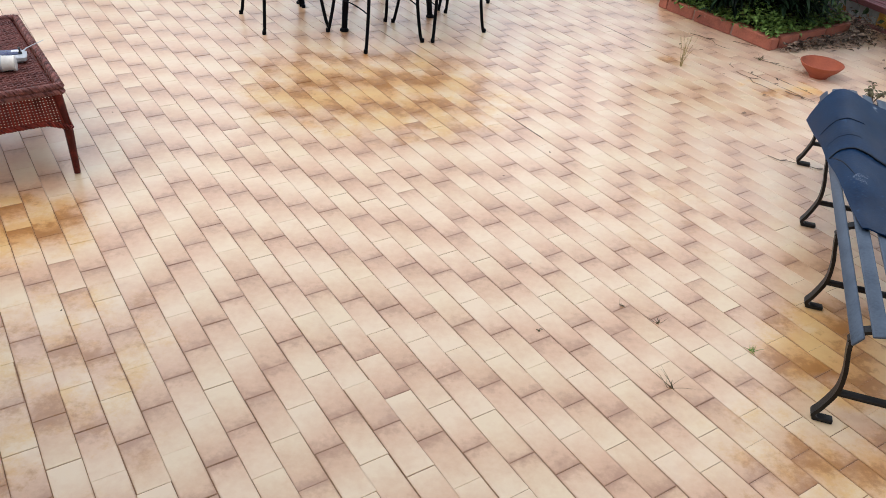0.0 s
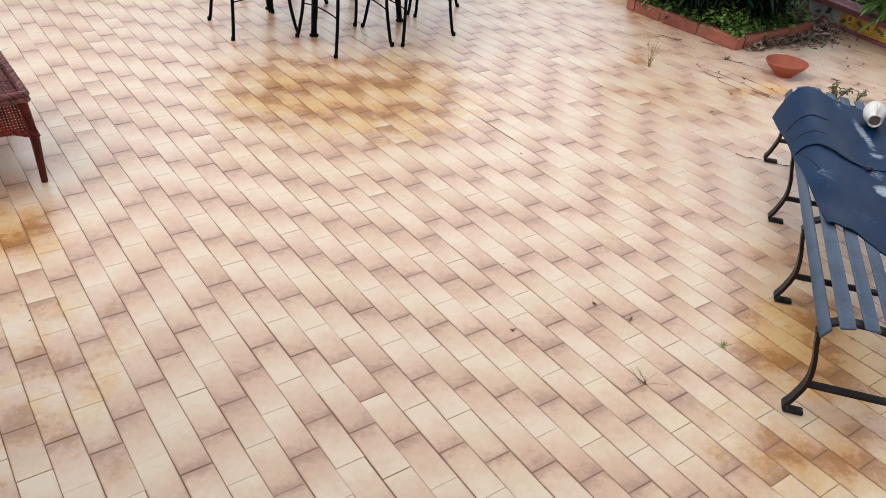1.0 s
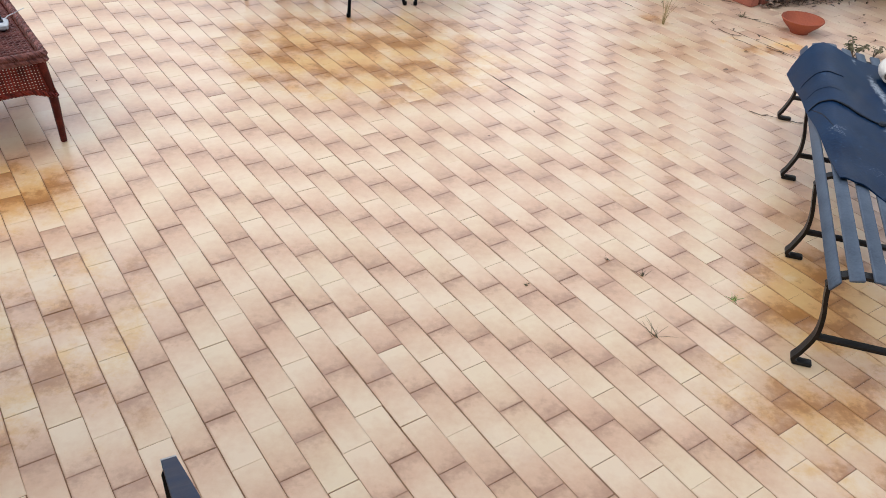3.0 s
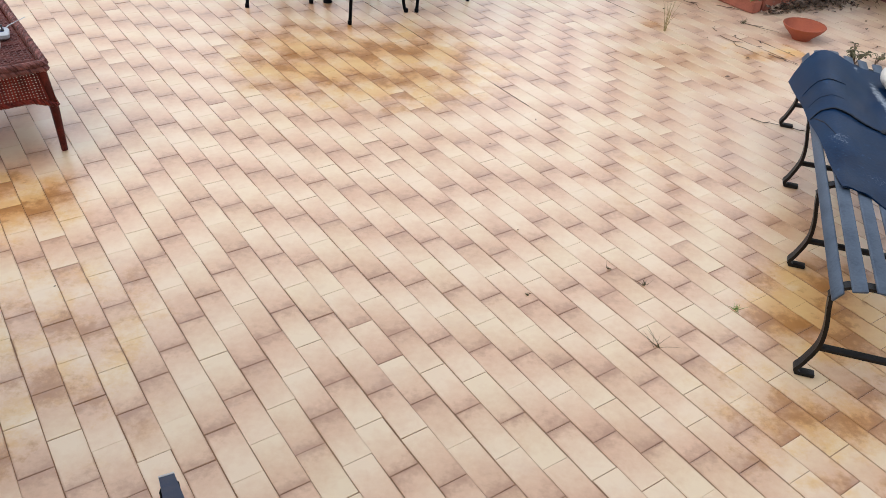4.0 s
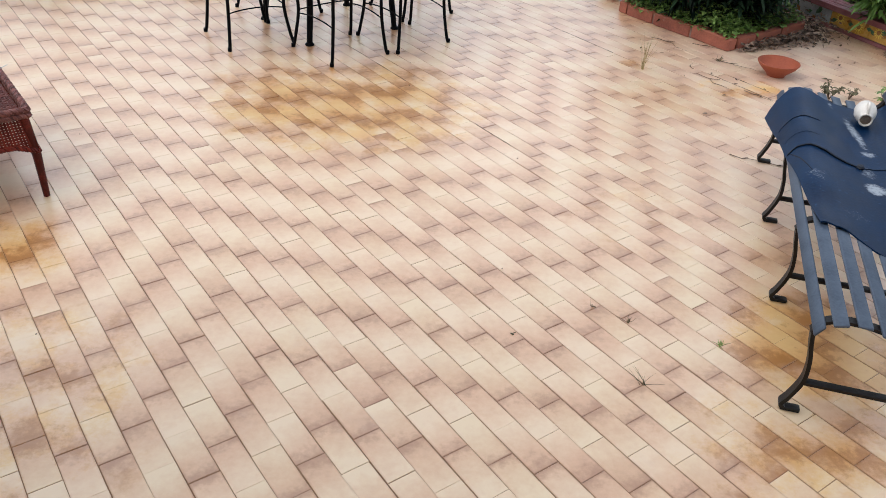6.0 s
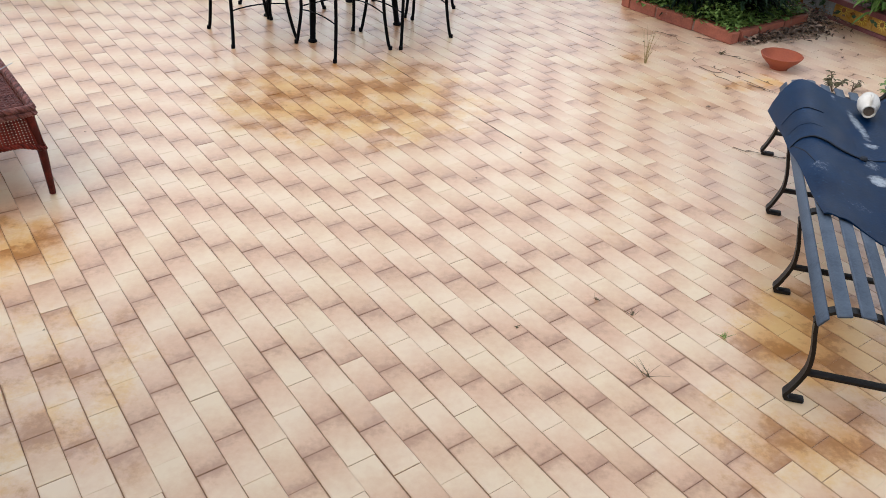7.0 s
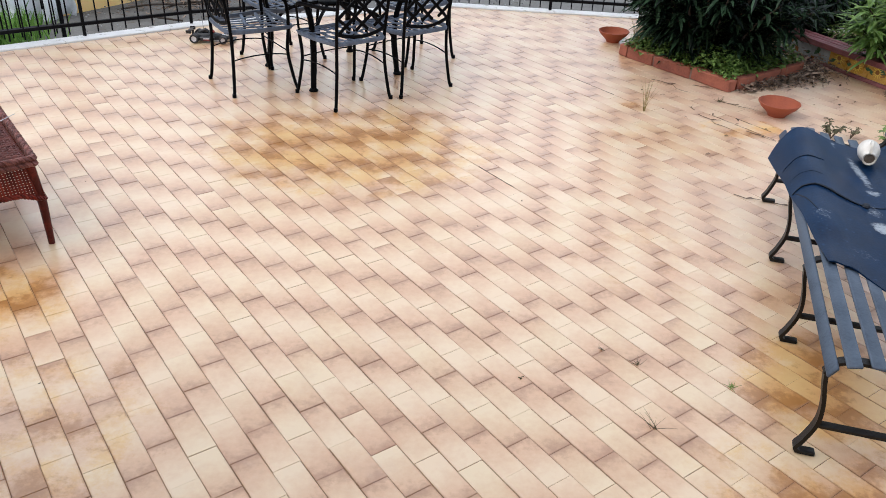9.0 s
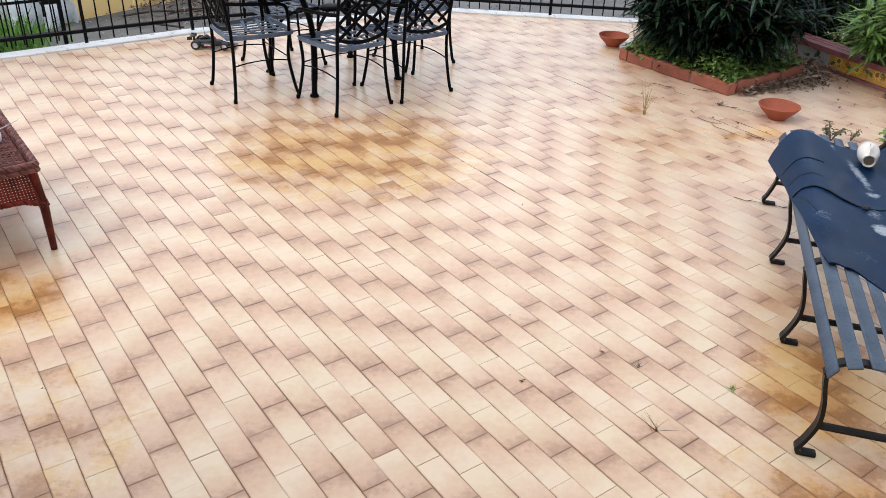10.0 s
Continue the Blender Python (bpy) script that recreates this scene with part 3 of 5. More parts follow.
def dining_chair():
    t = thing("garden_chair", Matrix(), "black cast metal garden chair with a lattice seat", "chair", "chairs round the garden table")
    Z = 0.43
    bl, br, fl, fr = (-0.185, -0.20, Z), (0.185, -0.20, Z), (-0.225, 0.20, Z), (0.225, 0.20, Z)
    rim = [bl, (-0.215, 0.0, Z - 0.004), fl, (-0.13, 0.245, Z - 0.012), (0, 0.258, Z - 0.016), (0.13, 0.245, Z - 0.012), fr, (0.215, 0.0, Z - 0.004), br, (0, -0.215, Z), bl]
    seat = Mesh()
    seat.tube(smooth_line(rim, 4), 0.016, 6, 0.55, caps=False)
    seat = part("seat", seat, SEAT_METAL, t, "blue-grey cast lattice seat")
    for x in (-0.15, -0.09, -0.03, 0.03, 0.09, 0.15):
        part("seat_bar", Mesh().tube([(x * 0.85, -0.205, Z), (x, 0, Z - 0.012), (x * 1.1, 0.235, Z - 0.012)], 0.0095, 4, 0.3, side=(1, 0, 0)), SEAT_METAL, seat)
    for y in (-0.11, 0.0, 0.11, 0.20):
        w = 0.19 + (y + 0.2) * 0.08
        part("seat_bar", Mesh().tube([(-w, y + 0.03, Z), (0, y - 0.02, Z - 0.014), (w, y + 0.03, Z)], 0.010, 4, 0.3, side=(0, 1, 0)), SEAT_METAL, seat)
    for sx in (-1, 1):
        back_leg = smooth_line([(sx * 0.225, -0.225, 0.0), (sx * 0.212, -0.215, 0.06), (sx * 0.192, -0.20, 0.25), (sx * 0.188, -0.20, Z), (sx * 0.195, -0.225, 0.62), (sx * 0.20, -0.27, 0.84)], 5)
        leg = part("leg", Mesh().tube(back_leg, 0.0112, 8), CAST_METAL, t)
        part("foot_cap", Mesh().lathe([(0.0135, 0), (0.0142, 0.02), (0.0118, 0.026)], pose(sx * 0.225, -0.225, 0), 12), CAST_METAL, leg)
        front_leg = smooth_line([(sx * 0.235, 0.235, 0.0), (sx * 0.228, 0.215, 0.07), (sx * 0.212, 0.185, 0.26), (sx * 0.222, 0.195, Z)], 5)
        leg = part("leg", Mesh().tube(front_leg, 0.0112, 8), CAST_METAL, t)
        part("foot_cap", Mesh().lathe([(0.0135, 0), (0.0142, 0.02), (0.0118, 0.026)], pose(sx * 0.235, 0.235, 0), 12), CAST_METAL, leg)
        part("stretcher", Mesh().tube(arc((sx * 0.195, -0.20, 0.24), (sx * 0.212, 0.188, 0.24), (0, 0, 0.02)), 0.0045, 6), CAST_METAL, t)
        arm = smooth_line([(sx * 0.197, -0.235, 0.66), (sx * 0.245, -0.12, 0.655), (sx * 0.262, 0.05, 0.645), (sx * 0.25, 0.16, 0.62), (sx * 0.232, 0.19, 0.53), (sx * 0.222, 0.195, Z)], 5)
        part("armrest", Mesh().tube(arm, 0.013, 6, 0.6), CAST_METAL, t)
    part("stretcher", Mesh().tube(arc((-0.205, 0.185, 0.265), (0.205, 0.185, 0.265), (0, -0.02, 0.015)), 0.0045, 6), CAST_METAL, t)
    back = Mesh()
    lattice(back, [(-0.185, -0.208, 0.49), (0.185, -0.208, 0.49), (0.198, -0.265, 0.82), (-0.198, -0.265, 0.82)], 3, 0.0095, 0.4)
    back.tube(arc((-0.19, -0.206, 0.50), (0.19, -0.206, 0.50), (0, -0.012, -0.035)), 0.013, 6, 0.6)
    back.tube(arc((-0.2, -0.27, 0.84), (0.2, -0.27, 0.84), (0, -0.02, 0.035)), 0.014, 6, 0.7)
    part("backrest", back, CAST_METAL, t, "diamond lattice backrest")
    return t


CHAIRS = [(-1.27, 5.61, -56), (-0.60, 5.42, 40), (-0.185, 5.72, 40), (-0.155, 6.43, 125), (-1.17, 6.25, 222)]
first = dining_chair()
first.matrix_basis = pose(*CHAIRS[0][:2], 0.0, 0, 0, CHAIRS[0][2])
for x, y, rz in CHAIRS[1:]:
    copy_thing(first, pose(x, y, 0.0, 0, 0, rz))

table = thing("garden_table", pose(-0.745, 5.97, 0.0, 0, 0, 38), "black cast metal garden table with curved legs", "table")
top = Mesh()
lattice(top, [(-0.67, -0.45, 0.725), (0.67, -0.45, 0.725), (0.67, 0.45, 0.725), (-0.67, 0.45, 0.725)], 13, 0.013, 0.35)
top.lathe([(0.10, 0.718), (0.12, 0.722), (0.12, 0.732), (0.10, 0.736)], None, 24)
part("tabletop", top, CAST_METAL, table, "open lattice tabletop")
part("rim", Mesh().tube([(-0.68, -0.46, 0.722), (0.68, -0.46, 0.722), (0.68, 0.46, 0.722), (-0.68, 0.46, 0.722), (-0.68, -0.46, 0.722)], 0.014, 6), CAST_METAL, table)
for sx in (-1, 1):
    for sy in (-1, 1):
        leg = smooth_line([(sx * 0.355, sy * 0.325, 0.0), (sx * 0.35, sy * 0.32, 0.07), (sx * 0.335, sy * 0.31, 0.28), (sx * 0.36, sy * 0.33, 0.5), (sx * 0.45, sy * 0.38, 0.70)], 6)
        lg = part("leg", Mesh().tube(leg, [0.020] * 8 + [0.022] * 8 + [0.02] * 9, 8), CAST_METAL, table)
        part("foot", Mesh().lathe([(0.03, 0), (0.032, 0.008), (0.022, 0.02)], pose(sx * 0.357, sy * 0.327, 0), 14), CAST_METAL, lg)
        part("brace", Mesh().tube(smooth_line([(sx * 0.335, sy * 0.31, 0.27), (sx * 0.24, sy * 0.22, 0.43), (sx * 0.06, sy * 0.05, 0.50)], 6), 0.013, 6), CAST_METAL, table)
part("ring", Mesh().lathe([(0.075, 0.49), (0.09, 0.495), (0.09, 0.51), (0.075, 0.515)], None, 24), CAST_METAL, table)


# ---------------------------------------------------------------- slatted bench with a rubber mat
AX = Vector((0.2745, 0.9616, 0))
AN = Vector((0.9616, -0.2745, 0))
BENCH0 = Vector((1.278, 2.072, 0))
BM = Matrix(((AN.x, AX.x, 0, BENCH0.x), (AN.y, AX.y, 0, BENCH0.y), (0, 0, 1, 0), (0, 0, 0, 1)))
SEAT_LINE = [(0.0, 0.355), (0.025, 0.395), (0.07, 0.413), (0.14, 0.414), (0.21, 0.402), (0.28, 0.388), (0.35, 0.38), (0.42, 0.382), (0.475, 0.405), (0.515, 0.47), (0.55, 0.56), (0.59, 0.67), (0.625, 0.77), (0.64, 0.82)]


def seat_height(d):
    for (d0, z0), (d1, z1) in zip(SEAT_LINE, SEAT_LINE[1:]):
        if d <= d1:
            return z0 + (z1 - z0) * (d - d0) / (d1 - d0)
    return SEAT_LINE[-1][1]


bench = thing("slatted_bench", BM, "grey-blue slatted garden bench on curved dark iron legs", "bench")
for s in (0.0, 0.664, 1.335, 2.0):
    fr = part("support", Mesh().tube(smooth_line([(d, s, z - 0.012) for d, z in SEAT_LINE], 4), 0.017, 4, 0.35, side=(0, 1, 0)), BENCH_IRON, bench, "curved dark iron support")
    front = smooth_line([(0.005, s, 0.35), (0.012, s, 0.30), (0.028, s, 0.22), (0.030, s, 0.14), (0.005, s, 0.06), (-0.012, s, 0.025), (0.0, s, 0.012)], 5)
    part("leg", Mesh().tube(front, 0.018, 4, 0.38, side=(0, 1, 0)), BENCH_IRON, fr)
    part("foot", Mesh().box((0.065, 0.032, 0.016), pose(0.022, s, 0.008), 0.003), BENCH_IRON, fr)
    rear = smooth_line([(0.50, s, 0.43), (0.50, s, 0.30), (0.51, s, 0.14), (0.56, s, 0.04), (0.58, s, 0.012)], 5)
    part("leg", Mesh().tube(rear, 0.018, 4, 0.38, side=(0, 1, 0)), BENCH_IRON, fr)
    part("foot", Mesh().box((0.065, 0.032, 0.016), pose(0.575, s, 0.008), 0.003), BENCH_IRON, fr)
    part("stretcher", Mesh().box((0.49, 0.03, 0.014), pose(0.268, s, 0.13), 0.002), BENCH_IRON, fr)
for k, d in enumerate((0.012, 0.066, 0.138, 0.210, 0.282, 0.354, 0.426, 0.505, 0.56, 0.615)):
    z0, z1 = seat_height(max(d - 0.02, 0)), seat_height(d + 0.02)
    ang = math.degrees(math.atan2(z1 - z0, 0.04)) if k else 58
    jit = RND.uniform(-0.012, 0.012)
    part("slat", Mesh().box((0.046, 2.11, 0.011), pose(d, 1.005 + jit, seat_height(d) + 0.004, 0, -ang, 0), 0.003), SLAT_BLUE, bench)

# the mat: draped over the far two thirds
mat = thing("rubber_mat", BM, "navy blue rubber mat with white scuffs draped over the bench", "mat")


def mat_point(u, v, lift=0.0):
    """u: 0 near to 1 far along the bench, v: 0 front edge to 1 back."""
    front = 0.058 - 0.115 * max(0.0, u) ** 0.8
    d = front + v * (0.50 - front)
    near = 0.52 + 0.06 * math.sin(v * 9) * (1 - v) - 0.05 * v + 0.10 * max(0, 0.12 - v) * 5
    s = near + (1.93 - 0.07 * math.exp(-v / 0.05) - near) * u
    z = seat_height(max(d, 0.03)) + 0.012
    roll = math.exp(-((d - 0.06) / 0.11) ** 2)
    z += roll * (0.010 + 0.030 * u)
    if d < 0.03:
        z -= 0.95 * (0.03 - d) + 5 * (0.03 - d) ** 2
    z += 0.004 * noise.noise((s * 5, d * 9, 2)) + 0.006 * math.sin(s * 14) * roll
    return Vector((d, s, z + lift))


NU, NV = 60, 34
part("sheet", Mesh().sheet([[mat_point(i / NU, j / NV) for j in range(NV + 1)] for i in range(NU + 1)], 0.006), MAT_BLUE, mat)
# fold shade put in as dark tubes; the thickest one is a strap
for u0, v0, u1, v1, bow, w in ((0.74, 0.02, 0.75, 0.34, 0.0, 0.0036), (0.52, 0.01, 0.50, 0.58, 0.0, 0.011), (0.50, 0.58, 0.53, 0.96, 0.0, 0.0035), (0.52, 0.02, 0.32, 0.10, 0.0, 0.003), (0.61, 0.02, 0.61, 0.28, 0.0, 0.0010)):
    line = []
    for i in range(19):
        q = i / 18
        line.append(mat_point(u0 + (u1 - u0) * q + bow * 4 * q * (1 - q), v0 + (v1 - v0) * q, 0.001))
    part("crease", Mesh().tube(line, [w * (0.35 + 0.65 * math.sin(math.pi * (0.08 + 0.84 * i / 18))) for i in range(19)], 6, 0.45), CREASE, mat)


part("buckle", Mesh().lathe([(0.016, 0.0), (0.018, 0.006), (0.013, 0.014), (0.0, 0.016)], pose(*mat_point(0.50, 0.58)), 14), CREASE, mat, "small dark knob on the mat")

# the ceramic jug lying on the mat
jug = thing("ceramic_jug", BM @ pose(0.368, 1.74, 0.446, 0, 0, 0) @ pose(0, 0, 0, 94, 0, -6) @ Matrix.Scale(0.77, 4), "cream ceramic jug lying on its side on the mat", "jug")
part("body", Mesh().lathe([(0.03, -0.10), (0.052, -0.095), (0.064, -0.06), (0.066, -0.02), (0.058, 0.02), (0.042, 0.045), (0.036, 0.06), (0.038, 0.085), (0.041, 0.092), (0.036, 0.093), (0.031, 0.085), (0.028, 0.055), (0.0, 0.03)]), CERAMIC, jug)
part("inside", Mesh().lathe([(0.0300, 0.084), (0.0270, 0.056), (0.014, 0.044), (0.0, 0.040)], None, 24), DARK_HOLE, jug, "brown inside of the mouth")
part("handle", Mesh().tube(smooth_line([(0.0, 0.036, 0.07), (0.0, 0.075, 0.055), (0.0, 0.082, 0.015), (0.0, 0.056, -0.02)], 5), 0.009, 8), CERAMIC, jug)


# ---------------------------------------------------------------- planter with oleander
PC = [Vector((1.518, 6.643, 0)), Vector((2.177, 5.772, 0)), Vector((2.936, 6.326, 0)), Vector((2.28, 7.20, 0))]
planter = thing("planter_edging", pose(2.2, 6.48, 0), "low square planting bed edged with weathered terracotta blocks", "planter")
for i in range(4):
    p, q = PC[i] - Vector((2.2, 6.48, 0)), PC[(i + 1) % 4] - Vector((2.2, 6.48, 0))
    d = (q - p).normalized()
    inward = Vector((-d.y, d.x, 0))
    L = (q - p).length
    cnt = 3
    for k in range(cnt):
        c = p + d * (L * (k + 0.5) / cnt) + inward * 0.045
        c = c + d * (0.045 * (1 if k == 0 else 0))
        ln = L / cnt - 0.014 - (0.09 if k == 0 else 0.0)
        part("brick", Mesh().box((ln, 0.09, 0.092), pose(c.x, c.y, 0.046 + RND.uniform(-0.003, 0.003), RND.uniform(-1, 1), RND.uniform(-1, 1), math.degrees(math.atan2(d.y, d.x)) + RND.uniform(-1, 1)), 0.008), TERRA_BRICK, planter)
        part("mortar_joint", Mesh().box((0.03, 0.076, 0.08), pose(*(p + d * (L * (k + 1) / cnt - (0.045 if k == cnt - 1 else 0)) + inward * 0.048).xy, 0.04, 0, 0, math.degrees(math.atan2(d.y, d.x))), 0.004), MORTAR, planter)
inset = [(PC[i] * 0.88 + Vector((2.2, 6.48, 0)) * 0.12) for i in range(4)]
soil = Mesh()
srows = []
for i in range(13):
    srows.append([(lambda b: (b.x, b.y, 0.06 + 0.03 * noise.noise((b.x * 6, b.y * 6, 1))))(inset[0].lerp(inset[1], j / 12).lerp(inset[3].lerp(inset[2], j / 12), i / 12)) for j in range(13)])
soil.sheet(srows)
tagged(part("soil", soil, SOIL), "dark soil of the planting bed under ivy", "soil", kind="structure")


def oleander(name, base, stems, height, spread, leaves, mat, label, seed, lean=(0, 0), leaf_len=0.2, low=0.12):
    """A shrub of several leaning stems with whorls of long narrow leaves."""
    r = random.Random(seed)
    t = thing(name, pose(*base), label, "shrub")
    crown = Mesh()
    for k in range(stems):
        a = 2 * math.pi * (k + r.uniform(-0.3, 0.3)) / stems
        q = spread * math.sqrt(r.uniform(0.05, 1))
        h = height * r.uniform(0.35, 1.0) * (1.15 - 0.45 * q / spread)
        tip = Vector((math.cos(a) * q + lean[0], math.sin(a) * q + lean[1], h))
        foot = Vector((math.cos(a) * q * 0.45, math.sin(a) * q * 0.45, 0.0))
        pts = arc(foot, tip, Vector((-math.cos(a), -math.sin(a), 0)) * q * 0.12, 10)
        part("stem", Mesh().tube(pts, [0.016 - 0.0012 * i for i in range(11)], 6), BARK, t)
        per = leaves // stems
        for i in range(per):
            f = low + (1 - low) * r.random()
            p = pts[0].lerp(pts[-1], f) if f >= 1 else pts[min(int(f * 10), 9)].lerp(pts[min(int(f * 10) + 1, 10)], f * 10 % 1)
            b = r.uniform(0, 2 * math.pi)
            off = Vector((math.cos(b), math.sin(b), 0))
            p = p + off * abs(r.gauss(0, 0.05)) + Vector((0, 0, r.gauss(0, 0.03)))
            way = off + Vector((0, 0, r.uniform(-0.45, 0.7)))
            crown.leaf(p, way, (0, 0, 1), leaf_len * r.uniform(0.6, 1.1), leaf_len * r.uniform(0.13, 0.19), r.uniform(0.05, 0.4))
    part("crown", crown, mat, t)
    return t


oleander("oleander_bush", (2.2, 6.55, 0.05), 64, 1.35, 0.86, 6600, OLEANDER_SHADED, "dense dark green oleander bush growing in the planting bed", 11, low=0.2)
oleander("oleander_shrub", (3.74, 6.08, 0.03), 24, 1.25, 0.46, 2300, OLEANDER_LIGHT, "bright green oleander shrub beside the slatted wall seat", 12, (-0.17, 0.0), leaf_len=0.21, low=0.5)

# added filler: its near-black leaves stand for shade and cover the kerb
oleander("oleander_shrub", (3.22, 7.30, 0.03), 16, 0.9, 0.42, 1500, OLEANDER_SHADED, "small oleander kept dark for the shade behind the wall seat", 13)

ivy = Mesh()
r = random.Random(21)
for _ in range(5200):
    u, v = r.uniform(-0.05, 1.05), r.uniform(-0.05, 1.05)
    b = inset[0].lerp(inset[1], u).lerp(inset[3].lerp(inset[2], u), v)
    edge = min(u, 1 - u, v, 1 - v)
    z = 0.075 + 0.15 * r.random() * (0.6 + 0.8 * noise.noise((b.x * 4, b.y * 4, 3)) + min(edge, 0.2) * 3)
    a = r.uniform(0, 2 * math.pi)
    way = Vector((math.cos(a), math.sin(a), r.uniform(-0.3, 0.5)))
    ivy.leaf((b.x, b.y, max(z, 0.07)), way, (0.2 * math.cos(a * 3), 0.2, 1), r.uniform(0.024, 0.046), r.uniform(0.024, 0.042), 0.25)
tagged(part("ivy", ivy, IVY), "low bright ivy covering the planting bed", "ivy", kind="stuff")


# ---------------------------------------------------------------- low wall seat with painted tiles
W0, W1 = Vector((2.95, 7.02, 0)), Vector((3.75, 5.28, 0))
wd = (W1 - W0).normalized()
WL = (W1 - W0).length
wall_seat = thing("wall_seat", pose(W0.x, W0.y, 0, 0, 0, math.degrees(math.atan2(wd.y, wd.x))), "low masonry seat with burgundy wooden slats and sunflower tiles", "bench")
SEAT_Z = 0.19
part("body", Mesh().box((WL, 0.17, SEAT_Z - 0.03), pose(WL / 2, 0.105, (SEAT_Z - 0.03) / 2), 0.006), PLASTER, wall_seat)
part("plinth", Mesh().box((WL, 0.012, 0.03), pose(WL / 2, 0.012, 0.015), 0.002), BURGUNDY, wall_seat, "dark red plinth strip")
for k in range(3):
    part("slat", Mesh().box((WL + 0.04, 0.042, 0.022), pose(WL / 2, 0.02 + 0.062 * k, SEAT_Z - 0.012), 0.004), BURGUNDY, wall_seat)
part("front_board", Mesh().box((WL + 0.04, 0.02, 0.045), pose(WL / 2, -0.012, SEAT_Z - 0.025), 0.003), BURGUNDY, wall_seat)
nt = 10
for k in range(nt):
    x = WL * (k + 0.5) / nt
    tl = part("painted_tile", Mesh().box((WL / nt - 0.004, 0.010, 0.115), pose(x, 0.014, 0.0905), 0.002), PAINT_OCHRE if k > 2 else PAINT_PALE, wall_seat, "glazed tile painted with sunflowers")
    fx, fz = x + RND.uniform(-0.02, 0.02), 0.095 + RND.uniform(-0.012, 0.012)
    if k > 2:
        petals = Mesh()
        for i in range(13):
            a = 2 * math.pi * i / 13 + k
            q = RND.uniform(0.052, 0.062)
            petals.add([(fx + 0.016 * math.cos(a - 0.28), 0.0075, fz + 0.016 * math.sin(a - 0.28)), (fx + 0.016 * math.cos(a + 0.28), 0.0075, fz + 0.016 * math.sin(a + 0.28)), (fx + q * math.cos(a), 0.0075, fz + q * math.sin(a))], [(0, 1, 2)])
        part("petals", petals, PAINT_YELLOW, tl, smooth=False)
        part("flower_heart", Mesh().lathe([(0.019, 0.0), (0.018, 0.002)], pose(fx, 0.0075, fz, 90, 0, 0), 12), PAINT_BROWN, tl)
    for i in range(3):
        a, lx, lz = RND.uniform(0, 6.28), x + RND.uniform(-0.085, 0.085), RND.uniform(0.05, 0.13)
        q, w = RND.uniform(0.05, 0.075), RND.uniform(0.014, 0.022)
        ca, sa = math.cos(a), math.sin(a)
        part("painted_leaf", Mesh().add([(lx, 0.0082, lz), (lx + q * 0.5 * ca - w * sa, 0.0082, lz + q * 0.5 * sa + w * ca), (lx + q * ca, 0.0082, lz + q * sa), (lx + q * 0.5 * ca + w * sa, 0.0082, lz + q * 0.5 * sa - w * ca)], [(0, 1, 2, 3)]), (PAINT_GREEN, PAINT_GREEN, PAINT_BROWN)[i % 3], tl, smooth=False)


# ---------------------------------------------------------------- terracotta bowls
def bowl(x, y, r, h, label, tilt=0):
    t = thing("terracotta_bowl", pose(x, y, 0, tilt, 0, 0), label, "bowl", "terracotta bowls on the terrace")
    part("bowl_body", Mesh().lathe([(r * 0.42, 0.0), (r * 0.44, h * 0.10), (r * 0.50, h * 0.2), (r * 0.86, h * 0.68), (r * 0.97, h * 0.90), (r, h * 0.97), (r * 0.99, h), (r * 0.94, h), (r * 0.91, h * 0.94), (r * 0.80, h * 0.66), (r * 0.5, h * 0.36), (0, h * 0.30)], None, 40), TERRACOTTA, t)
    return t


bowl(2.375, 5.34, 0.140, 0.098, "shallow empty terracotta bowl standing on the tiles")
bowl(1.548, 7.03, 0.132, 0.095, "shallow empty terracotta bowl beside the planting bed")


# ---------------------------------------------------------------- wicker table
WT = Matrix(((-0.592, -0.806, 0, -1.72), (0.806, -0.592, 0, 3.29), (0, 0, 1, 0), (0, 0, 0, 1)))
LX, LY, TH = 0.99, 0.62, 0.43
wick = thing("wicker_table", WT, "red-brown woven wicker table with turned-out legs", "table")
weave = Mesh()
for i in range(74):
    x = 0.045 + (LX - 0.09) * i / 73
    weave.tube([(x, 0.04 + (LY - 0.08) * j / 40, TH + (0.003 if (i + j) % 2 else -0.001)) for j in range(41)], 0.0058, 5, 0.5, caps=False)
part("top_weave", weave, WICKER_GREY, wick, "lighter grey-red woven top")
cross = Mesh()
for j in range(40):
    y = 0.045 + (LY - 0.09) * j / 39
    cross.tube([(0.04 + (LX - 0.08) * i / 60, y, TH - 0.002 + (0.003 if (i // 2 + j) % 2 else 0)) for i in range(61)], 0.004, 4, 0.6, caps=False)
part("cross_weave", cross, WICKER_GREY, wick)
part("top_board", Mesh().box((LX - 0.06, LY - 0.06, 0.012), pose(LX / 2, LY / 2, TH - 0.014), 0.003), WICKER, wick)


def braid(m, p0, p1, r, pitch):
    """Two strands twisted round the line from p0 to p1."""
    p0, p1 = Vector(p0), Vector(p1)
    d = (p1 - p0).normalized()
    u = d.orthogonal().normalized()
    w = d.cross(u)
    n = max(int((p1 - p0).length / pitch * 8), 8)
    for s in range(3):
        m.tube([p0.lerp(p1, i / n) + (u * math.cos(i * 0.785 + s * 2.094) + w * math.sin(i * 0.785 + s * 2.094)) * r * 0.6 for i in range(n + 1)], r * 0.62, 5)


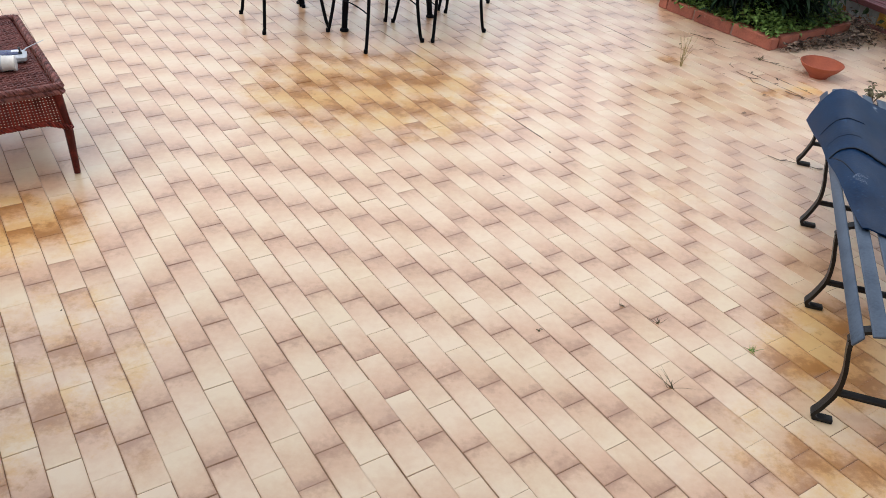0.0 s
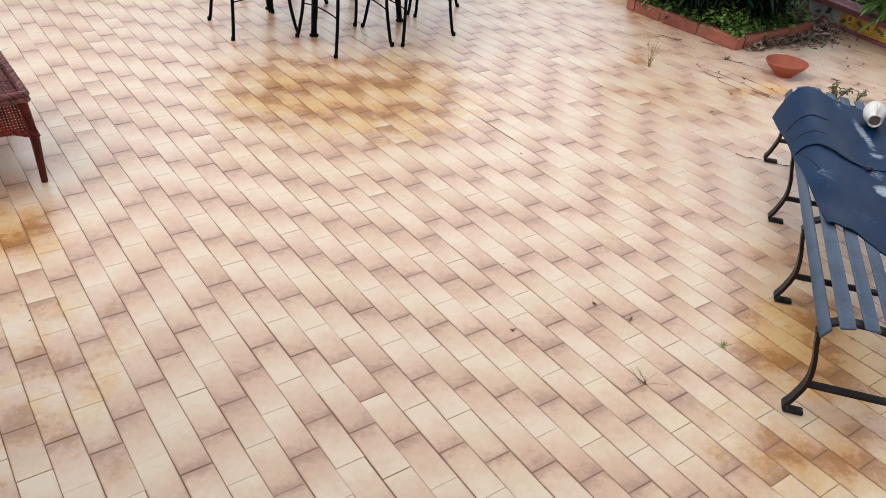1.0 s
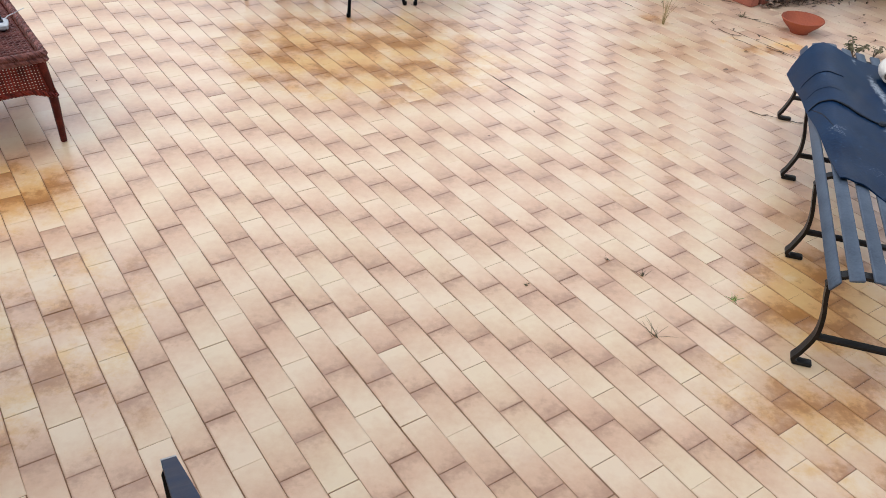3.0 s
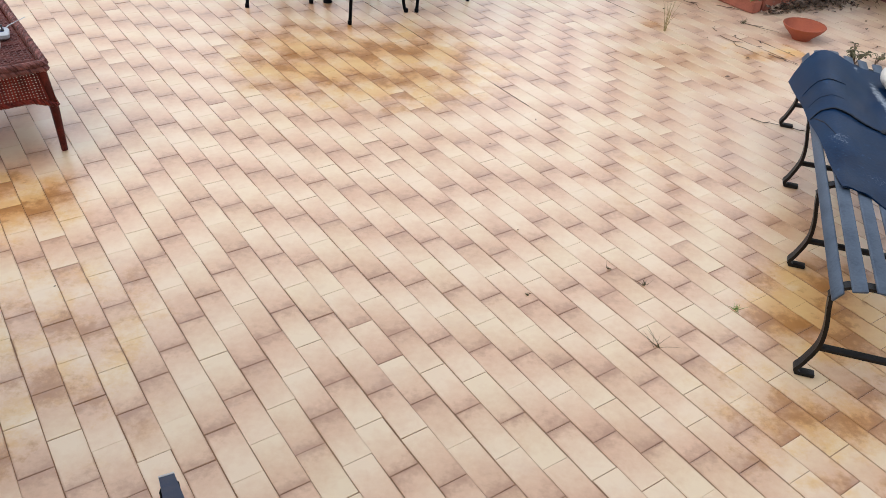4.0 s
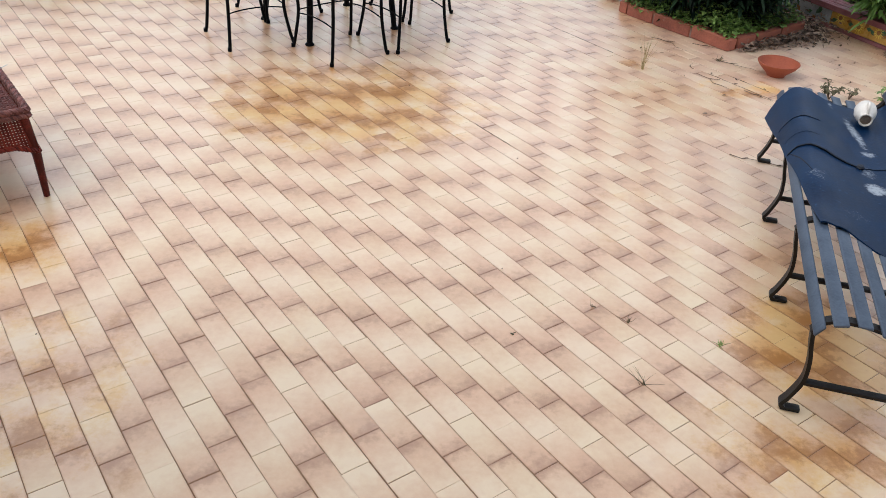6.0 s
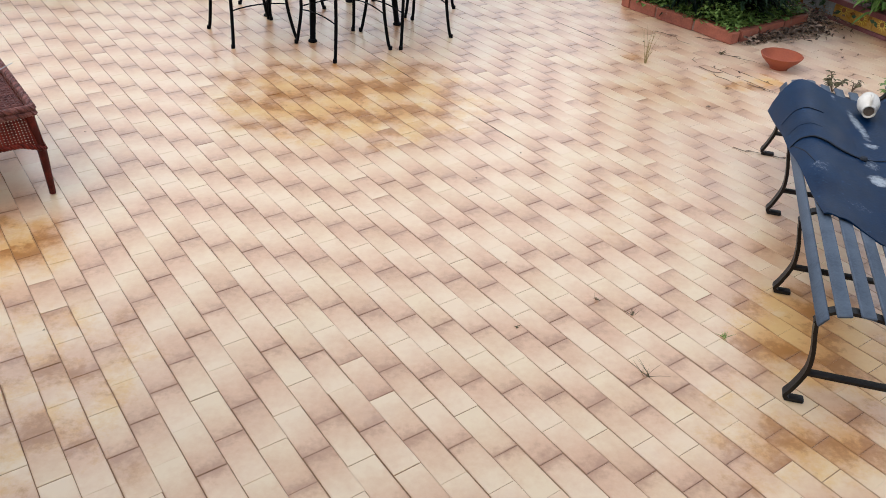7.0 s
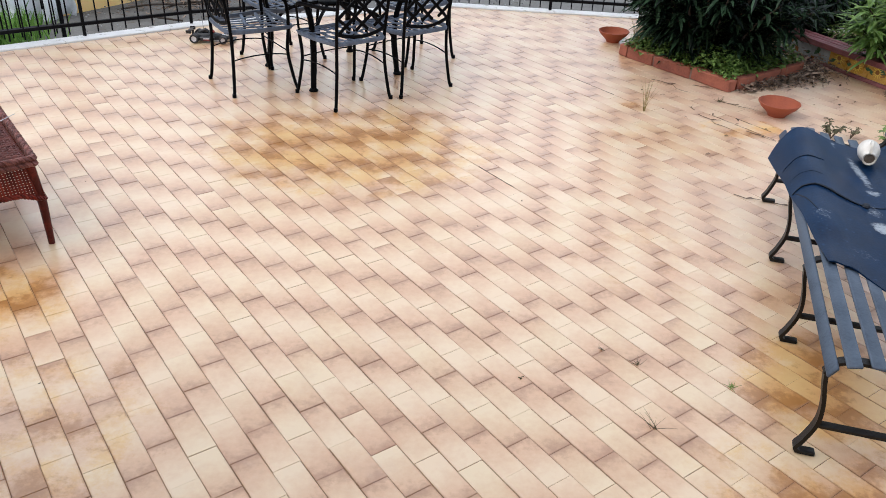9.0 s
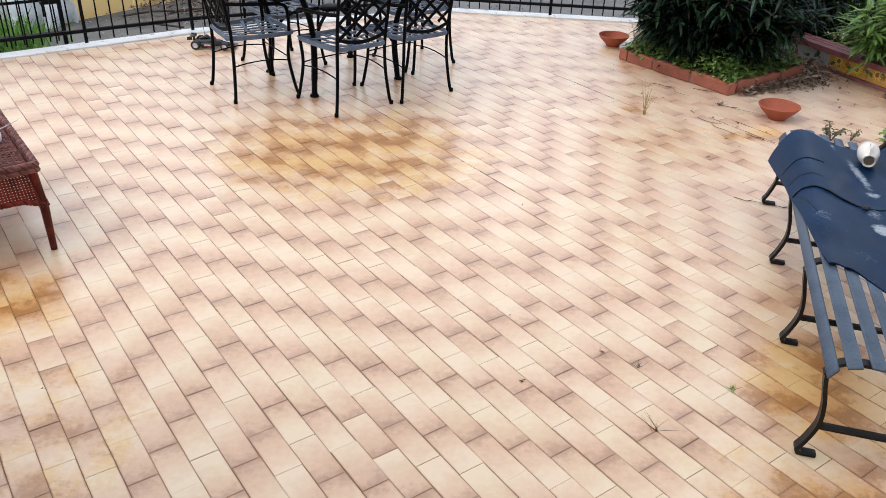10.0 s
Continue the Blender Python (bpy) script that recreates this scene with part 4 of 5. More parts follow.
cn = [(0.005, 0.005), (LX - 0.005, 0.005), (LX - 0.005, LY - 0.005), (0.005, LY - 0.005)]
for k in range(4):
    (x0, y0), (x1, y1) = cn[k], cn[(k + 1) % 4]
    b = Mesh()
    braid(b, (x0, y0, TH), (x1, y1, TH), 0.0135, 0.038)
    braid(b, (x0, y0, TH - 0.026), (x1, y1, TH - 0.024), 0.0135, 0.038)
    part("rim_braid", b, WICKER_GREY, wick)
    b = Mesh()

    def ix(f, z):
        q = 0.05 - 0.075 * (TH - z) / 0.2
        x, y = x0 + (x1 - x0) * f, y0 + (y1 - y0) * f
        return x + (LX / 2 - x) * q, y + (LY / 2 - y) * q

    def hem(f):
        return 0.235 + 0.035 * min(1.0, 2.2 * math.sin(math.pi * f))

    L = math.hypot(x1 - x0, y1 - y0)
    nv = int(L / 0.0135)
    for i in range(nv + 1):
        f = i / nv
        zs = (TH - 0.03, (TH + hem(f)) / 2, hem(f))
        b.tube([(*ix(f, z), z) for z in zs], 0.0042, 4, caps=False)
    for j in range(16):
        z = TH - 0.045 - j * 0.0118
        pts = [(*ix(i / 30, max(z, hem(i / 30))), max(z, hem(i / 30)) + (0.002 if i % 2 else 0)) for i in range(31)]
        b.tube(pts, 0.0036, 4, caps=False)
    part("apron", b, WICKER, wick)
    b = Mesh()
    for i in range(14):
        f0, f1 = i / 14, (i + 1) / 14
        braid(b, (*ix(f0, hem(f0)), hem(f0)), (*ix(f1, hem(f1)), hem(f1)), 0.011, 0.04)
    part("apron_braid", b, WICKER, wick)
for k, (x, y) in enumerate(cn):
    ox, oy = (-1 if x < 0.1 else 1), (-1 if y < 0.1 else 1)
    part("leg", Mesh().tube([(x - ox * 0.02, y - oy * 0.02, TH - 0.03), (x - ox * 0.004, y - oy * 0.004, 0.21), (x - ox * 0.004, y - oy * 0.004, 0.003)], [0.021, 0.020, 0.0145], 10), WICKER, wick)

# ---------------------------------------------------------------- things on the wicker table
TOPZ = TH + 0.008
remote = thing("toy_transmitter", pose(-2.045, 3.49, TOPZ + 0.002, 0, 0, 25), "silver and white toy radio transmitter lying on the wicker table", "transmitter")
part("case", Mesh().box((0.15, 0.09, 0.035), pose(0, 0, 0.0185), 0.010).box((0.05, 0.05, 0.03), pose(-0.05, -0.05, 0.017), 0.010), SILVER, remote)
part("face_panel", Mesh().box((0.09, 0.06, 0.004), pose(0.01, 0.005, 0.0375), 0.001), CAR_BLUE, remote, "dark blue front panel")
part("decal", Mesh().box((0.035, 0.025, 0.002), pose(0.03, 0.012, 0.0402), 0.0), CAR_WHITE, remote)
for x in (-0.045, 0.05):
    part("stick", Mesh().lathe([(0.009, 0.036), (0.008, 0.044), (0.0035, 0.046), (0.0035, 0.060), (0.006, 0.062), (0.006, 0.066)], pose(x, -0.015, 0), 12), CAR_BLACK, remote)
part("antenna", Mesh().tube([(0.06, 0.03, 0.03), (0.075, 0.04, 0.04), (0.15, 0.075, 0.06)], [0.004, 0.0025, 0.0015], 6), CHROME, remote)
cup = thing("cylinder_case", pose(-2.03, 3.375, TOPZ + 0.034, 0, 90, 20), "grey and cream cylinder case lying on the wicker table", "case")
part("barrel", Mesh().lathe([(0.026, -0.07), (0.033, -0.066), (0.034, 0.03), (0.031, 0.034), (0.031, 0.058), (0.034, 0.06), (0.034, 0.068), (0.028, 0.070)], None, 24), CERAMIC, cup)
part("strap", Mesh().lathe([(0.0352, -0.01), (0.0358, -0.006), (0.0358, 0.012), (0.0352, 0.016)], None, 24), SILVER, cup)

# ---------------------------------------------------------------- toy racing car
car = thing("toy_racing_car", pose(-1.80, 6.60, 0, 0, 0, -1), "black toy racing car with rear wing and aerial on the tiles", "toy car")


def wheel(x, y, r, w):
    tyre = part("wheel", Mesh().lathe([(r * 0.62, -w / 2), (r * 0.92, -w / 2), (r, -w * 0.36), (r, w * 0.36), (r * 0.92, w / 2), (r * 0.62, w / 2), (r * 0.6, w * 0.3), (r * 0.6, -w * 0.3)], pose(x, y, r, 90, 0, 0), 24), RUBBER, car)
    s = -1 if y < 0 else 1
    part("rim", Mesh().lathe([(r * 0.60, 0.0), (r * 0.60, w * 0.10), (r * 0.45, w * 0.04), (r * 0.2, w * 0.02), (r * 0.18, w * 0.12), (0.0, w * 0.13)], pose(x, y + s * w * 0.28, r, -90 * s, 0, 0), 20), CAR_WHITE, tyre, "white rim")


for y in (-0.078, 0.078):
    wheel(-0.115, y, 0.036, 0.042)
    wheel(0.115, y * 0.98, 0.031, 0.034)
body = Mesh()
secs = [(0.175, 0.012, 0.022, 0.034), (0.12, 0.022, 0.020, 0.048), (0.05, 0.036, 0.018, 0.062), (-0.02, 0.045, 0.018, 0.070), (-0.09, 0.034, 0.020, 0.062), (-0.135, 0.026, 0.024, 0.055)]
body.sheet([[(x, -w, lo), (x, -w, (lo + hi) / 2), (x, -w * 0.6, hi), (x, 0, hi + 0.004), (x, w * 0.6, hi), (x, w, (lo + hi) / 2), (x, w, lo), (x, 0, lo - 0.002), (x, -w, lo)] for x, w, lo, hi in secs])
part("chassis", body, CAR_BLACK, car)
for s in (-1, 1):
    pod = part("side_pod", Mesh().box((0.12, 0.034, 0.030), pose(-0.02, s * 0.060, 0.034), 0.007), CAR_BLACK, car)
    part("decal", Mesh().box((0.05, 0.002, 0.010), pose(-0.02, s * 0.0775, 0.036), 0.0), CAR_WHITE, pod, "white side lettering bar")
    part("decal", Mesh().box((0.05, 0.002, 0.006), pose(-0.02, s * 0.0775, 0.026), 0.0), CAR_RED, pod, "red side stripe")
    part("wing_plate", Mesh().box((0.042, 0.003, 0.026), pose(-0.162, s * 0.064, 0.082), 0.001), CAR_BLACK, car)
    part("suspension_arm", Mesh().tube([(0.10, s * 0.02, 0.032), (0.115, s * 0.066, 0.032)], 0.004, 6), SILVER, car)
    part("suspension_arm", Mesh().tube([(-0.10, s * 0.025, 0.036), (-0.115, s * 0.062, 0.036)], 0.005, 6), SILVER, car)
part("rear_wing", Mesh().box((0.036, 0.126, 0.004), pose(-0.162, 0, 0.086, 0, -14, 0), 0.001).box((0.02, 0.012, 0.036), pose(-0.145, 0, 0.066), 0.001), CAR_BLACK, car)
part("front_wing", Mesh().box((0.035, 0.15, 0.006), pose(0.175, 0, 0.018), 0.002), CAR_BLACK, car)
part("air_box", Mesh().tube([(-0.015, 0, 0.070), (-0.04, 0, 0.086), (-0.10, 0, 0.066)], [0.014, 0.018, 0.010], 8), CAR_BLACK, car)
part("helmet", Mesh().lathe([(0.011, 0.0), (0.015, 0.008), (0.014, 0.018), (0.008, 0.026), (0.0, 0.028)], pose(0.018, 0, 0.062), 14), CAR_RED, car)
part("nose_decal", Mesh().box((0.05, 0.016, 0.002), pose(0.115, 0, 0.0535, 0, 12, 0), 0.0), CAR_WHITE, car)
part("aerial", Mesh().tube([(-0.06, 0.02, 0.06), (-0.066, 0.021, 0.16), (-0.08, 0.022, 0.27)], 0.0016, 5), CAR_BLACK, car)

# ---------------------------------------------------------------- stair handrail below the eye
R0, R1 = Vector(((-0.48, 0.992, 0.629))), Vector(((-0.244, 0.516, 1.149)))
d = (R1 - R0).normalized()
rail = thing("stair_handrail", Matrix.Translation((R0.x, R0.y, 0)), "dark navy painted metal handrail with a grey end cap", "handrail")
o = Vector((R0.x, R0.y, 0))
part("rail", Mesh().tube([R0 - o + d * 0.012, R0 - o + d * 1.25], 0.014, 4, 0.8, side=d.cross(Vector((0, 0, 1)))), NAVY, rail)
part("end_cap", Mesh().tube([R0 - o - d * 0.006, R0 - o, R0 - o + d * 0.035], [0.012, 0.0148, 0.0148], 4, 0.82, side=d.cross(Vector((0, 0, 1)))), SILVER, rail, "worn grey end cap")
foot = R0 - o + d * 0.05
part("post", Mesh().box((0.03, 0.03, foot.z - 0.012), pose(foot.x, foot.y, foot.z / 2 - 0.006), 0.002).box((0.07, 0.07, 0.006), pose(foot.x, foot.y, 0.003), 0.001), BLACK_IRON, rail)
foot = R0 - o + d * 1.1
part("post", Mesh().box((0.03, 0.03, foot.z - 0.012), pose(foot.x, foot.y, foot.z / 2 - 0.006), 0.002), BLACK_IRON, rail)


# ---------------------------------------------------------------- weeds, dry grass, twigs and leaves on the terrace
def tuft(name, x, y, blades, h, spread, mat, label, seed, width=0.003):
    r = random.Random(seed)
    m = Mesh()
    for _ in range(blades):
        a, q = r.uniform(0, 2 * math.pi), spread * r.random()
        hh = h * r.uniform(0.5, 1.0)
        b = Vector((r.gauss(0, 0.006), r.gauss(0, 0.006), 0.0))
        tip = Vector((math.cos(a) * q, math.sin(a) * q, hh))
        m.tube([b, b.lerp(tip, 0.5) + Vector((0, 0, hh * 0.10)), tip], [width, width * 0.7, width * 0.2], 4, 0.5)
    ob = part(name, m, mat)
    ob.location = (x, y, 0.0)
    return tagged(ob, label, name.replace("_", " "))


tuft("grass_tuft", 1.456, 5.334, 15, 0.26, 0.09, DRY_GRASS, "thin dry grass tuft growing from a tile joint", 1, 0.0012)
tuft("grass_tuft", 1.76, 7.0, 26, 0.24, 0.12, DRY_GRASS, "pale dry grass beside the planting bed", 2, 0.002)
tuft("grass_tuft", 1.70, 6.84, 26, 0.30, 0.14, DRY_GRASS, "pale dry grass beside the planting bed", 3, 0.002)
tuft("weed", 0.811, 2.163, 14, 0.035, 0.095, WEED_LEAF, "small wilted weed in a tile joint", 4, 0.0008)
tuft("weed", 1.151, 2.396, 14, 0.03, 0.05, GRASS_LEAF, "small green weed in a tile joint", 5, 0.0011)
tuft("weed", 0.699, 2.611, 9, 0.02, 0.04, WEED_LEAF, "tiny dry weed in a tile joint", 6, 0.0009)
tuft("weed", 0.826, 2.519, 16, 0.018, 0.06, WEED_LEAF, "flat withered weed on the tiles", 7, 0.0009)
tuft("weed", 0.367, 2.412, 8, 0.006, 0.014, WEED_LEAF, "tiny dark crumb of dry weed on a tile", 8, 0.002)
tuft("weed", 2.05, 5.568, 12, 0.04, 0.06, WEED_LEAF, "dry weed in a tile joint near the bed", 9, 0.0016)


def sapling(x, y, h, label, mat, seed, leaves=40, size=0.03):
    r = random.Random(seed)
    t = thing("seedling", pose(x, y, 0), label, "plant")
    stem, crown = Mesh(), Mesh()
    for k in range(5):
        a = r.uniform(0, 6.28)
        tip = Vector((math.cos(a) * h * 0.45, math.sin(a) * h * 0.45, h * r.uniform(0.6, 1.0)))
        pts = arc((0, 0, 0), tip, (0, 0, h * 0.08), 5)
        stem.tube(pts, [0.004, 0.0035, 0.003, 0.0025, 0.002, 0.001], 5)
        for _ in range(leaves // 5):
            b = r.uniform(0, 6.28)
            crown.leaf(pts[r.randint(2, 5)], (math.cos(b), math.sin(b), r.uniform(-0.3, 0.6)), (0, 0, 1), size * r.uniform(0.6, 1.2), size * 0.5, 0.3)
    part("stem", stem, TWIG, t)
    part("foliage", crown, mat, t)


sapling(2.588, 4.947, 0.12, "small grey withered plant growing between the tiles", WEED_LEAF, 31, 90, 0.035)
sapling(2.722, 4.958, 0.09, "thin withered sprout growing between the tiles", WEED_LEAF, 32, 25, 0.03)
sapling(2.70, 4.40, 0.24, "yellow-green leafy plant behind the bench", IVY, 33, 90, 0.05)
sapling(3.30, 5.62, 0.12, "dry brown plant rest on the tiles", DEAD_LEAF, 34, 60, 0.035)


def twig(x, y, ang, length, seed):
    r = random.Random(seed)
    pts = [Vector((0, 0, 0.004))]
    for i in range(6):
        pts.append(pts[-1] + Vector((length / 6, r.gauss(0, length * 0.05), r.uniform(-0.001, 0.002))))
    m = Mesh().tube(pts, [0.0022, 0.002, 0.0018, 0.0016, 0.0013, 0.001, 0.0006], 5)
    m.tube([pts[2], pts[2] + Vector((length * 0.15, length * 0.12, 0.002))], [0.0022, 0.001], 4)
    ob = part("twig", m, TWIG)
    ob.matrix_world = pose(x, y, 0.0, 0, 0, ang)
    tagged(ob, "thin dry twig lying on the tiles", "twig", "fallen twigs")


for i, (x, y, ang, L) in enumerate(((1.82, 5.30, -50, 0.34), (2.04, 5.60, -55, 0.30), (2.06, 5.02, -58, 0.22), (1.68, 4.06, -20, 0.20), (1.86, 3.97, -30, 0.16), (1.82, 5.38, 80, 0.10), (1.66, 6.02, -48, 0.36), (1.95, 5.92, -40, 0.22), (2.30, 5.80, 25, 0.28), (2.62, 5.92, 10, 0.26))):
    twig(x, y, ang, L, 50 + i)


def leaf_litter(name, count, area, mat, label, seed, z=0.004, size=(0.02, 0.055), pile=0.0):
    r = random.Random(seed)
    m = Mesh()
    for _ in range(count):
        x, y = area(r)
        a = r.uniform(0, 6.28)
        m.leaf((x, y, z + pile * r.random() ** 2), (math.cos(a), math.sin(a), r.uniform(-0.15, 0.5)), (r.gauss(0, 0.5), r.gauss(0, 0.5), 1), r.uniform(*size), r.uniform(0.008, 0.02), r.uniform(-0.3, 0.5))
    tagged(part(name, m, mat), label, "leaves", kind="stuff")


def along(p, q, w0, w1):
    p, q = Vector(p), Vector(q)
    nrm = Vector((-(q - p).y, (q - p).x)).normalized()

    def pick(r):
        f = r.random() ** 0.7
        c = p.lerp(q, f) + nrm * abs(r.gauss(0, w0 + (w1 - w0) * f)) * -1
        return c.x, c.y
    return pick


leaf_litter("dead_leaves", 700, along((2.25, 5.80), (2.98, 6.30), 0.02, 0.10), DEAD_LEAF, "dead brown leaves heaped against the terracotta edging", 61, pile=0.05)
leaf_litter("dead_leaves", 500, lambda r: (3.03 + r.gauss(0, 0.10), 6.42 + r.gauss(0, 0.14)), DEAD_LEAF, "heap of dead brown leaves by the wall seat", 62, pile=0.09)
leaf_litter("dead_leaves", 26, lambda r: (r.uniform(1.4, 3.2), r.uniform(4.6, 6.2)), DEAD_LEAF, "few dead leaves scattered over the tiles", 63, size=(0.015, 0.04))
leaf_litter("leaf_crumbs", 14, lambda r: (r.uniform(-2.5, 2.5), r.uniform(1.4, 7.5)), DEAD_LEAF, "tiny dry leaf crumbs on the tiles", 64, z=0.002, size=(0.004, 0.010))

# ---------------------------------------------------------------- the yard behind the railing
B0, B1 = Vector((-3.60, 7.94)), Vector((-2.84, 9.02))
bd = (B1 - B0).normalized()
for k, (f0, f1, lean) in enumerate(((0.0, 0.62, 3), (0.635, 1.25, 5))):
    c = B0 + (B1 - B0) * (f0 + f1) / 2
    L = (B1 - B0).length * (f1 - f0)
    ob = part("yellow_board", Mesh().box((L, 0.03, 0.8), pose(0, 0, 0.4, lean * 0.2, 0, 0), 0.003), YELLOW_BOARD)
    ob.matrix_world = pose(c.x, c.y, YARD, 0, 0, math.degrees(math.atan2(bd.y, bd.x)))
    tagged(ob, "ochre yellow wooden board standing in the yard", "board", "yellow boards in the yard")
sheet_rows = []
for i in range(25):
    row = []
    for j in range(17):
        u, v = i / 24, j / 16
        row.append((-4.1 + 0.62 * u + 0.05 * math.sin(v * 7), 7.75 + 0.30 * u + 0.10 * math.sin(u * 15 + v * 3) * (1 - v * 0.5) - 0.12 * (1 - v), YARD + 0.0 + 0.62 * v + 0.03 * math.sin(u * 23 + v * 5)))
    sheet_rows.append(row)
tagged(part("plastic_sheet", Mesh().sheet(sheet_rows, 0.003), SHEET_GREY), "crumpled grey plastic sheet hanging in the yard", "plastic sheet")
grass = Mesh()
r = random.Random(71)
for _ in range(2800):
    x, y = -3.92 + r.gauss(0, 0.22), 7.02 + r.gauss(0, 0.20)
    a = r.uniform(0, 6.28)
    if y < 6.25 + 0.72 * (x + 3.3):
        continue
    h = r.uniform(0.08, 0.27)
    grass.leaf((x, y, YARD - 0.01), (math.cos(a) * 0.5, math.sin(a) * 0.5, 1.2), (math.cos(a + 1), math.sin(a + 1), 0.2), h, r.uniform(0.006, 0.015), 0.35)
tagged(part("grass", grass, GRASS_LEAF), "tall bright green grass growing outside the gate", "grass", kind="stuff")
leaf_litter("yard_leaves", 900, lambda r: (-2.4 + r.gauss(0, 0.45), 8.75 + r.gauss(0, 0.35)), DEAD_LEAF, "brown leaf litter on the yard", 72, z=YARD + 0.02, size=(0.03, 0.09), pile=0.06)
gravel = Mesh()
for _ in range(1500):
    x, y = r.uniform(-3.4, 2.6), r.uniform(7.2, 10.4)
    if y < 8.25 and x > -2.0 or y < 7.1 + 0.6 * (x + 2.2):
        continue
    q = r.uniform(0.006, 0.016)
    gravel.box((q, q * r.uniform(0.6, 1), q * 0.6), pose(x, y, YARD + 0.035 + 0.03 * noise.noise((x, y, 0)), r.uniform(0, 40), r.uniform(0, 40), r.uniform(0, 180)), 0)
STONE = surface("yard_stone", (0.12, 0.12, 0.125), (0.36, 0.36, 0.37), 20.0, 90.0, 0.9, vary=0.6)
tagged(part("gravel", gravel, STONE, smooth=False), "loose grey stones on the yard", "gravel", kind="stuff")
trunk = thing("bare_shrub", pose(-2.13, 8.24, YARD), "bare brown woody shrub beyond the railing", "shrub")
stems = Mesh()
for k in range(7):
    a = k * 0.9
    tip = Vector((math.cos(a) * 0.28, math.sin(a) * 0.2, 0.9 + 0.1 * (k % 3)))
    stems.tube(arc((0.02 * k - 0.06, 0, 0), tip, (math.cos(a) * -0.05, 0.03, 0), 8), [0.03 - 0.0028 * i for i in range(9)], 6)
part("stems", stems, BARK, trunk)
for i, (x, y, ang, L) in enumerate(((-3.1, 8.2, 20, 0.8), (-2.7, 8.3, 35, 0.6), (-2.9, 7.9, -10, 0.5))):
    m = Mesh().tube(smooth_line([(0, 0, 0), (L * 0.3, 0.04, 0.02), (L * 0.6, -0.02, 0.03), (L, 0.05, 0.0)], 4), 0.010, 6)
    ob = part("branch", m, BARK)
    ob.matrix_world = pose(x, y, YARD + 0.03, 0, 0, ang)
    tagged(ob, "fallen bare branch lying on the yard", "branch", "fallen branches")
oleander("hedge_shrub", (3.2, 8.45, YARD), 26, 1.5, 0.85, 5200, OLEANDER_LIGHT, "leafy green shrub behind the railing", 14)
oleander("hedge_shrub", (4.2, 8.3, YARD), 26, 1.6, 0.85, 5200, OLEANDER_LIGHT, "leafy green shrub behind the railing", 15)

# undergrowth behind the wall seat; the dark soil sheet also stands for shade there
bed = Mesh()
n_bed = Vector((-wd.y, wd.x, 0))
q0, q1 = W0 + n_bed * 0.20, W1 + n_bed * 0.20
bed.sheet([[q0.lerp(q1, j / 12) + n_bed * (1.25 * i / 8) + Vector((0, 0, 0.035 + 0.02 * noise.noise((i * 0.7, j * 0.8, 4)))) for j in range(13)] for i in range(9)])
tagged(part("soil", bed, SOIL), "soil sheet, dark for the shade behind the wall seat", "soil", kind="structure")
under = Mesh()
r = random.Random(81)
for _ in range(2600):
    c = q0.lerp(q1, r.random()) + n_bed * r.uniform(0.12, 1.2)
    a = r.uniform(0, 6.28)
    under.leaf((c.x, c.y, 0.05 + 0.3 * r.random() ** 1.5), (math.cos(a), math.sin(a), r.uniform(-0.2, 0.8)), (0.2, 0.1, 1), r.uniform(0.03, 0.08), r.uniform(0.02, 0.045), 0.3)
tagged(part("undergrowth", under, IVY), "green undergrowth in the bed behind the wall seat", "plants", kind="stuff")


# ---------------------------------------------------------------- floor tiles
TURN = radians(34.98)
TU, TV = Vector((math.cos(TURN), math.sin(TURN), 0)), Vector((-math.sin(TURN), math.cos(TURN), 0))
TW, TL = 0.100, 0.1055
G0 = (-4.059, -23.583)
JOINT = 0.0022


def tile_place(u, v):
    return TU * ((u - G0[0]) * TW) + TV * ((-v - G0[1] / 1.0551) * TL)


def inside_cut(poly):
    """Cut a flat outline to the terrace's edge."""
    for (ax, ay), (bx, by) in zip(FLOOR_LINE, FLOOR_LINE[1:] + FLOOR_LINE[:1]):
        ex, ey = bx - ax, by - ay
        out = []
        for i, p in enumerate(poly):
            q = poly[(i + 1) % len(poly)]
            sp, sq = ex * (p.y - ay) - ey * (p.x - ax), ex * (q.y - ay) - ey * (q.x - ax)
            if sp <= 0:
                out.append(p)
            if (sp <= 0) != (sq <= 0):
                out.append(p.lerp(q, sp / (sp - sq)))
        poly = out
        if len(poly) < 3:
            return []
    return poly


# along a course the tiles lie flamed end to flamed end and cream end to cream end;
# each figure says where, in steps of half a tile, the flamed joints of a course fall
COURSES = "2303210323012301232323030103230321032301010323012103"


def flamed_joint(u):
    return int(COURSES[u + 4]) if 0 <= u + 4 < len(COURSES) else u % 2 + 2 * (u // 3 % 2)


def tile_mesh():
    """One tile: a chamfered slab of clinker, its long side along y; its cream end butts closer."""
    x, y, c = (TW - JOINT) / 2, TL - JOINT / 2, 0.0009
    verts, faces = [], []
    for z, i in ((-0.006, 0), (-0.0012, 0), (0.0, c)):
        verts += [(-x + i, -y + i - 0.0006, z), (x - i, -y + i - 0.0006, z), (x - i, y - i, z), (-x + i, y - i, z)]
    faces = [(8, 9, 10, 11)]
    for k in range(2):
        faces += [(k * 4 + i, k * 4 + (i + 1) % 4, k * 4 + 4 + (i + 1) % 4, k * 4 + 4 + i) for i in range(4)]
    return verts, faces, x, y


tv, tf, tx, ty = tile_mesh()


def with_uv(me, coords):
    layer = me.uv_layers.new(name="UVMap")
    for lp in me.loops:
        layer.data[lp.index].uv = coords[lp.vertex_index]
    me.materials.append(TILE)
    return me


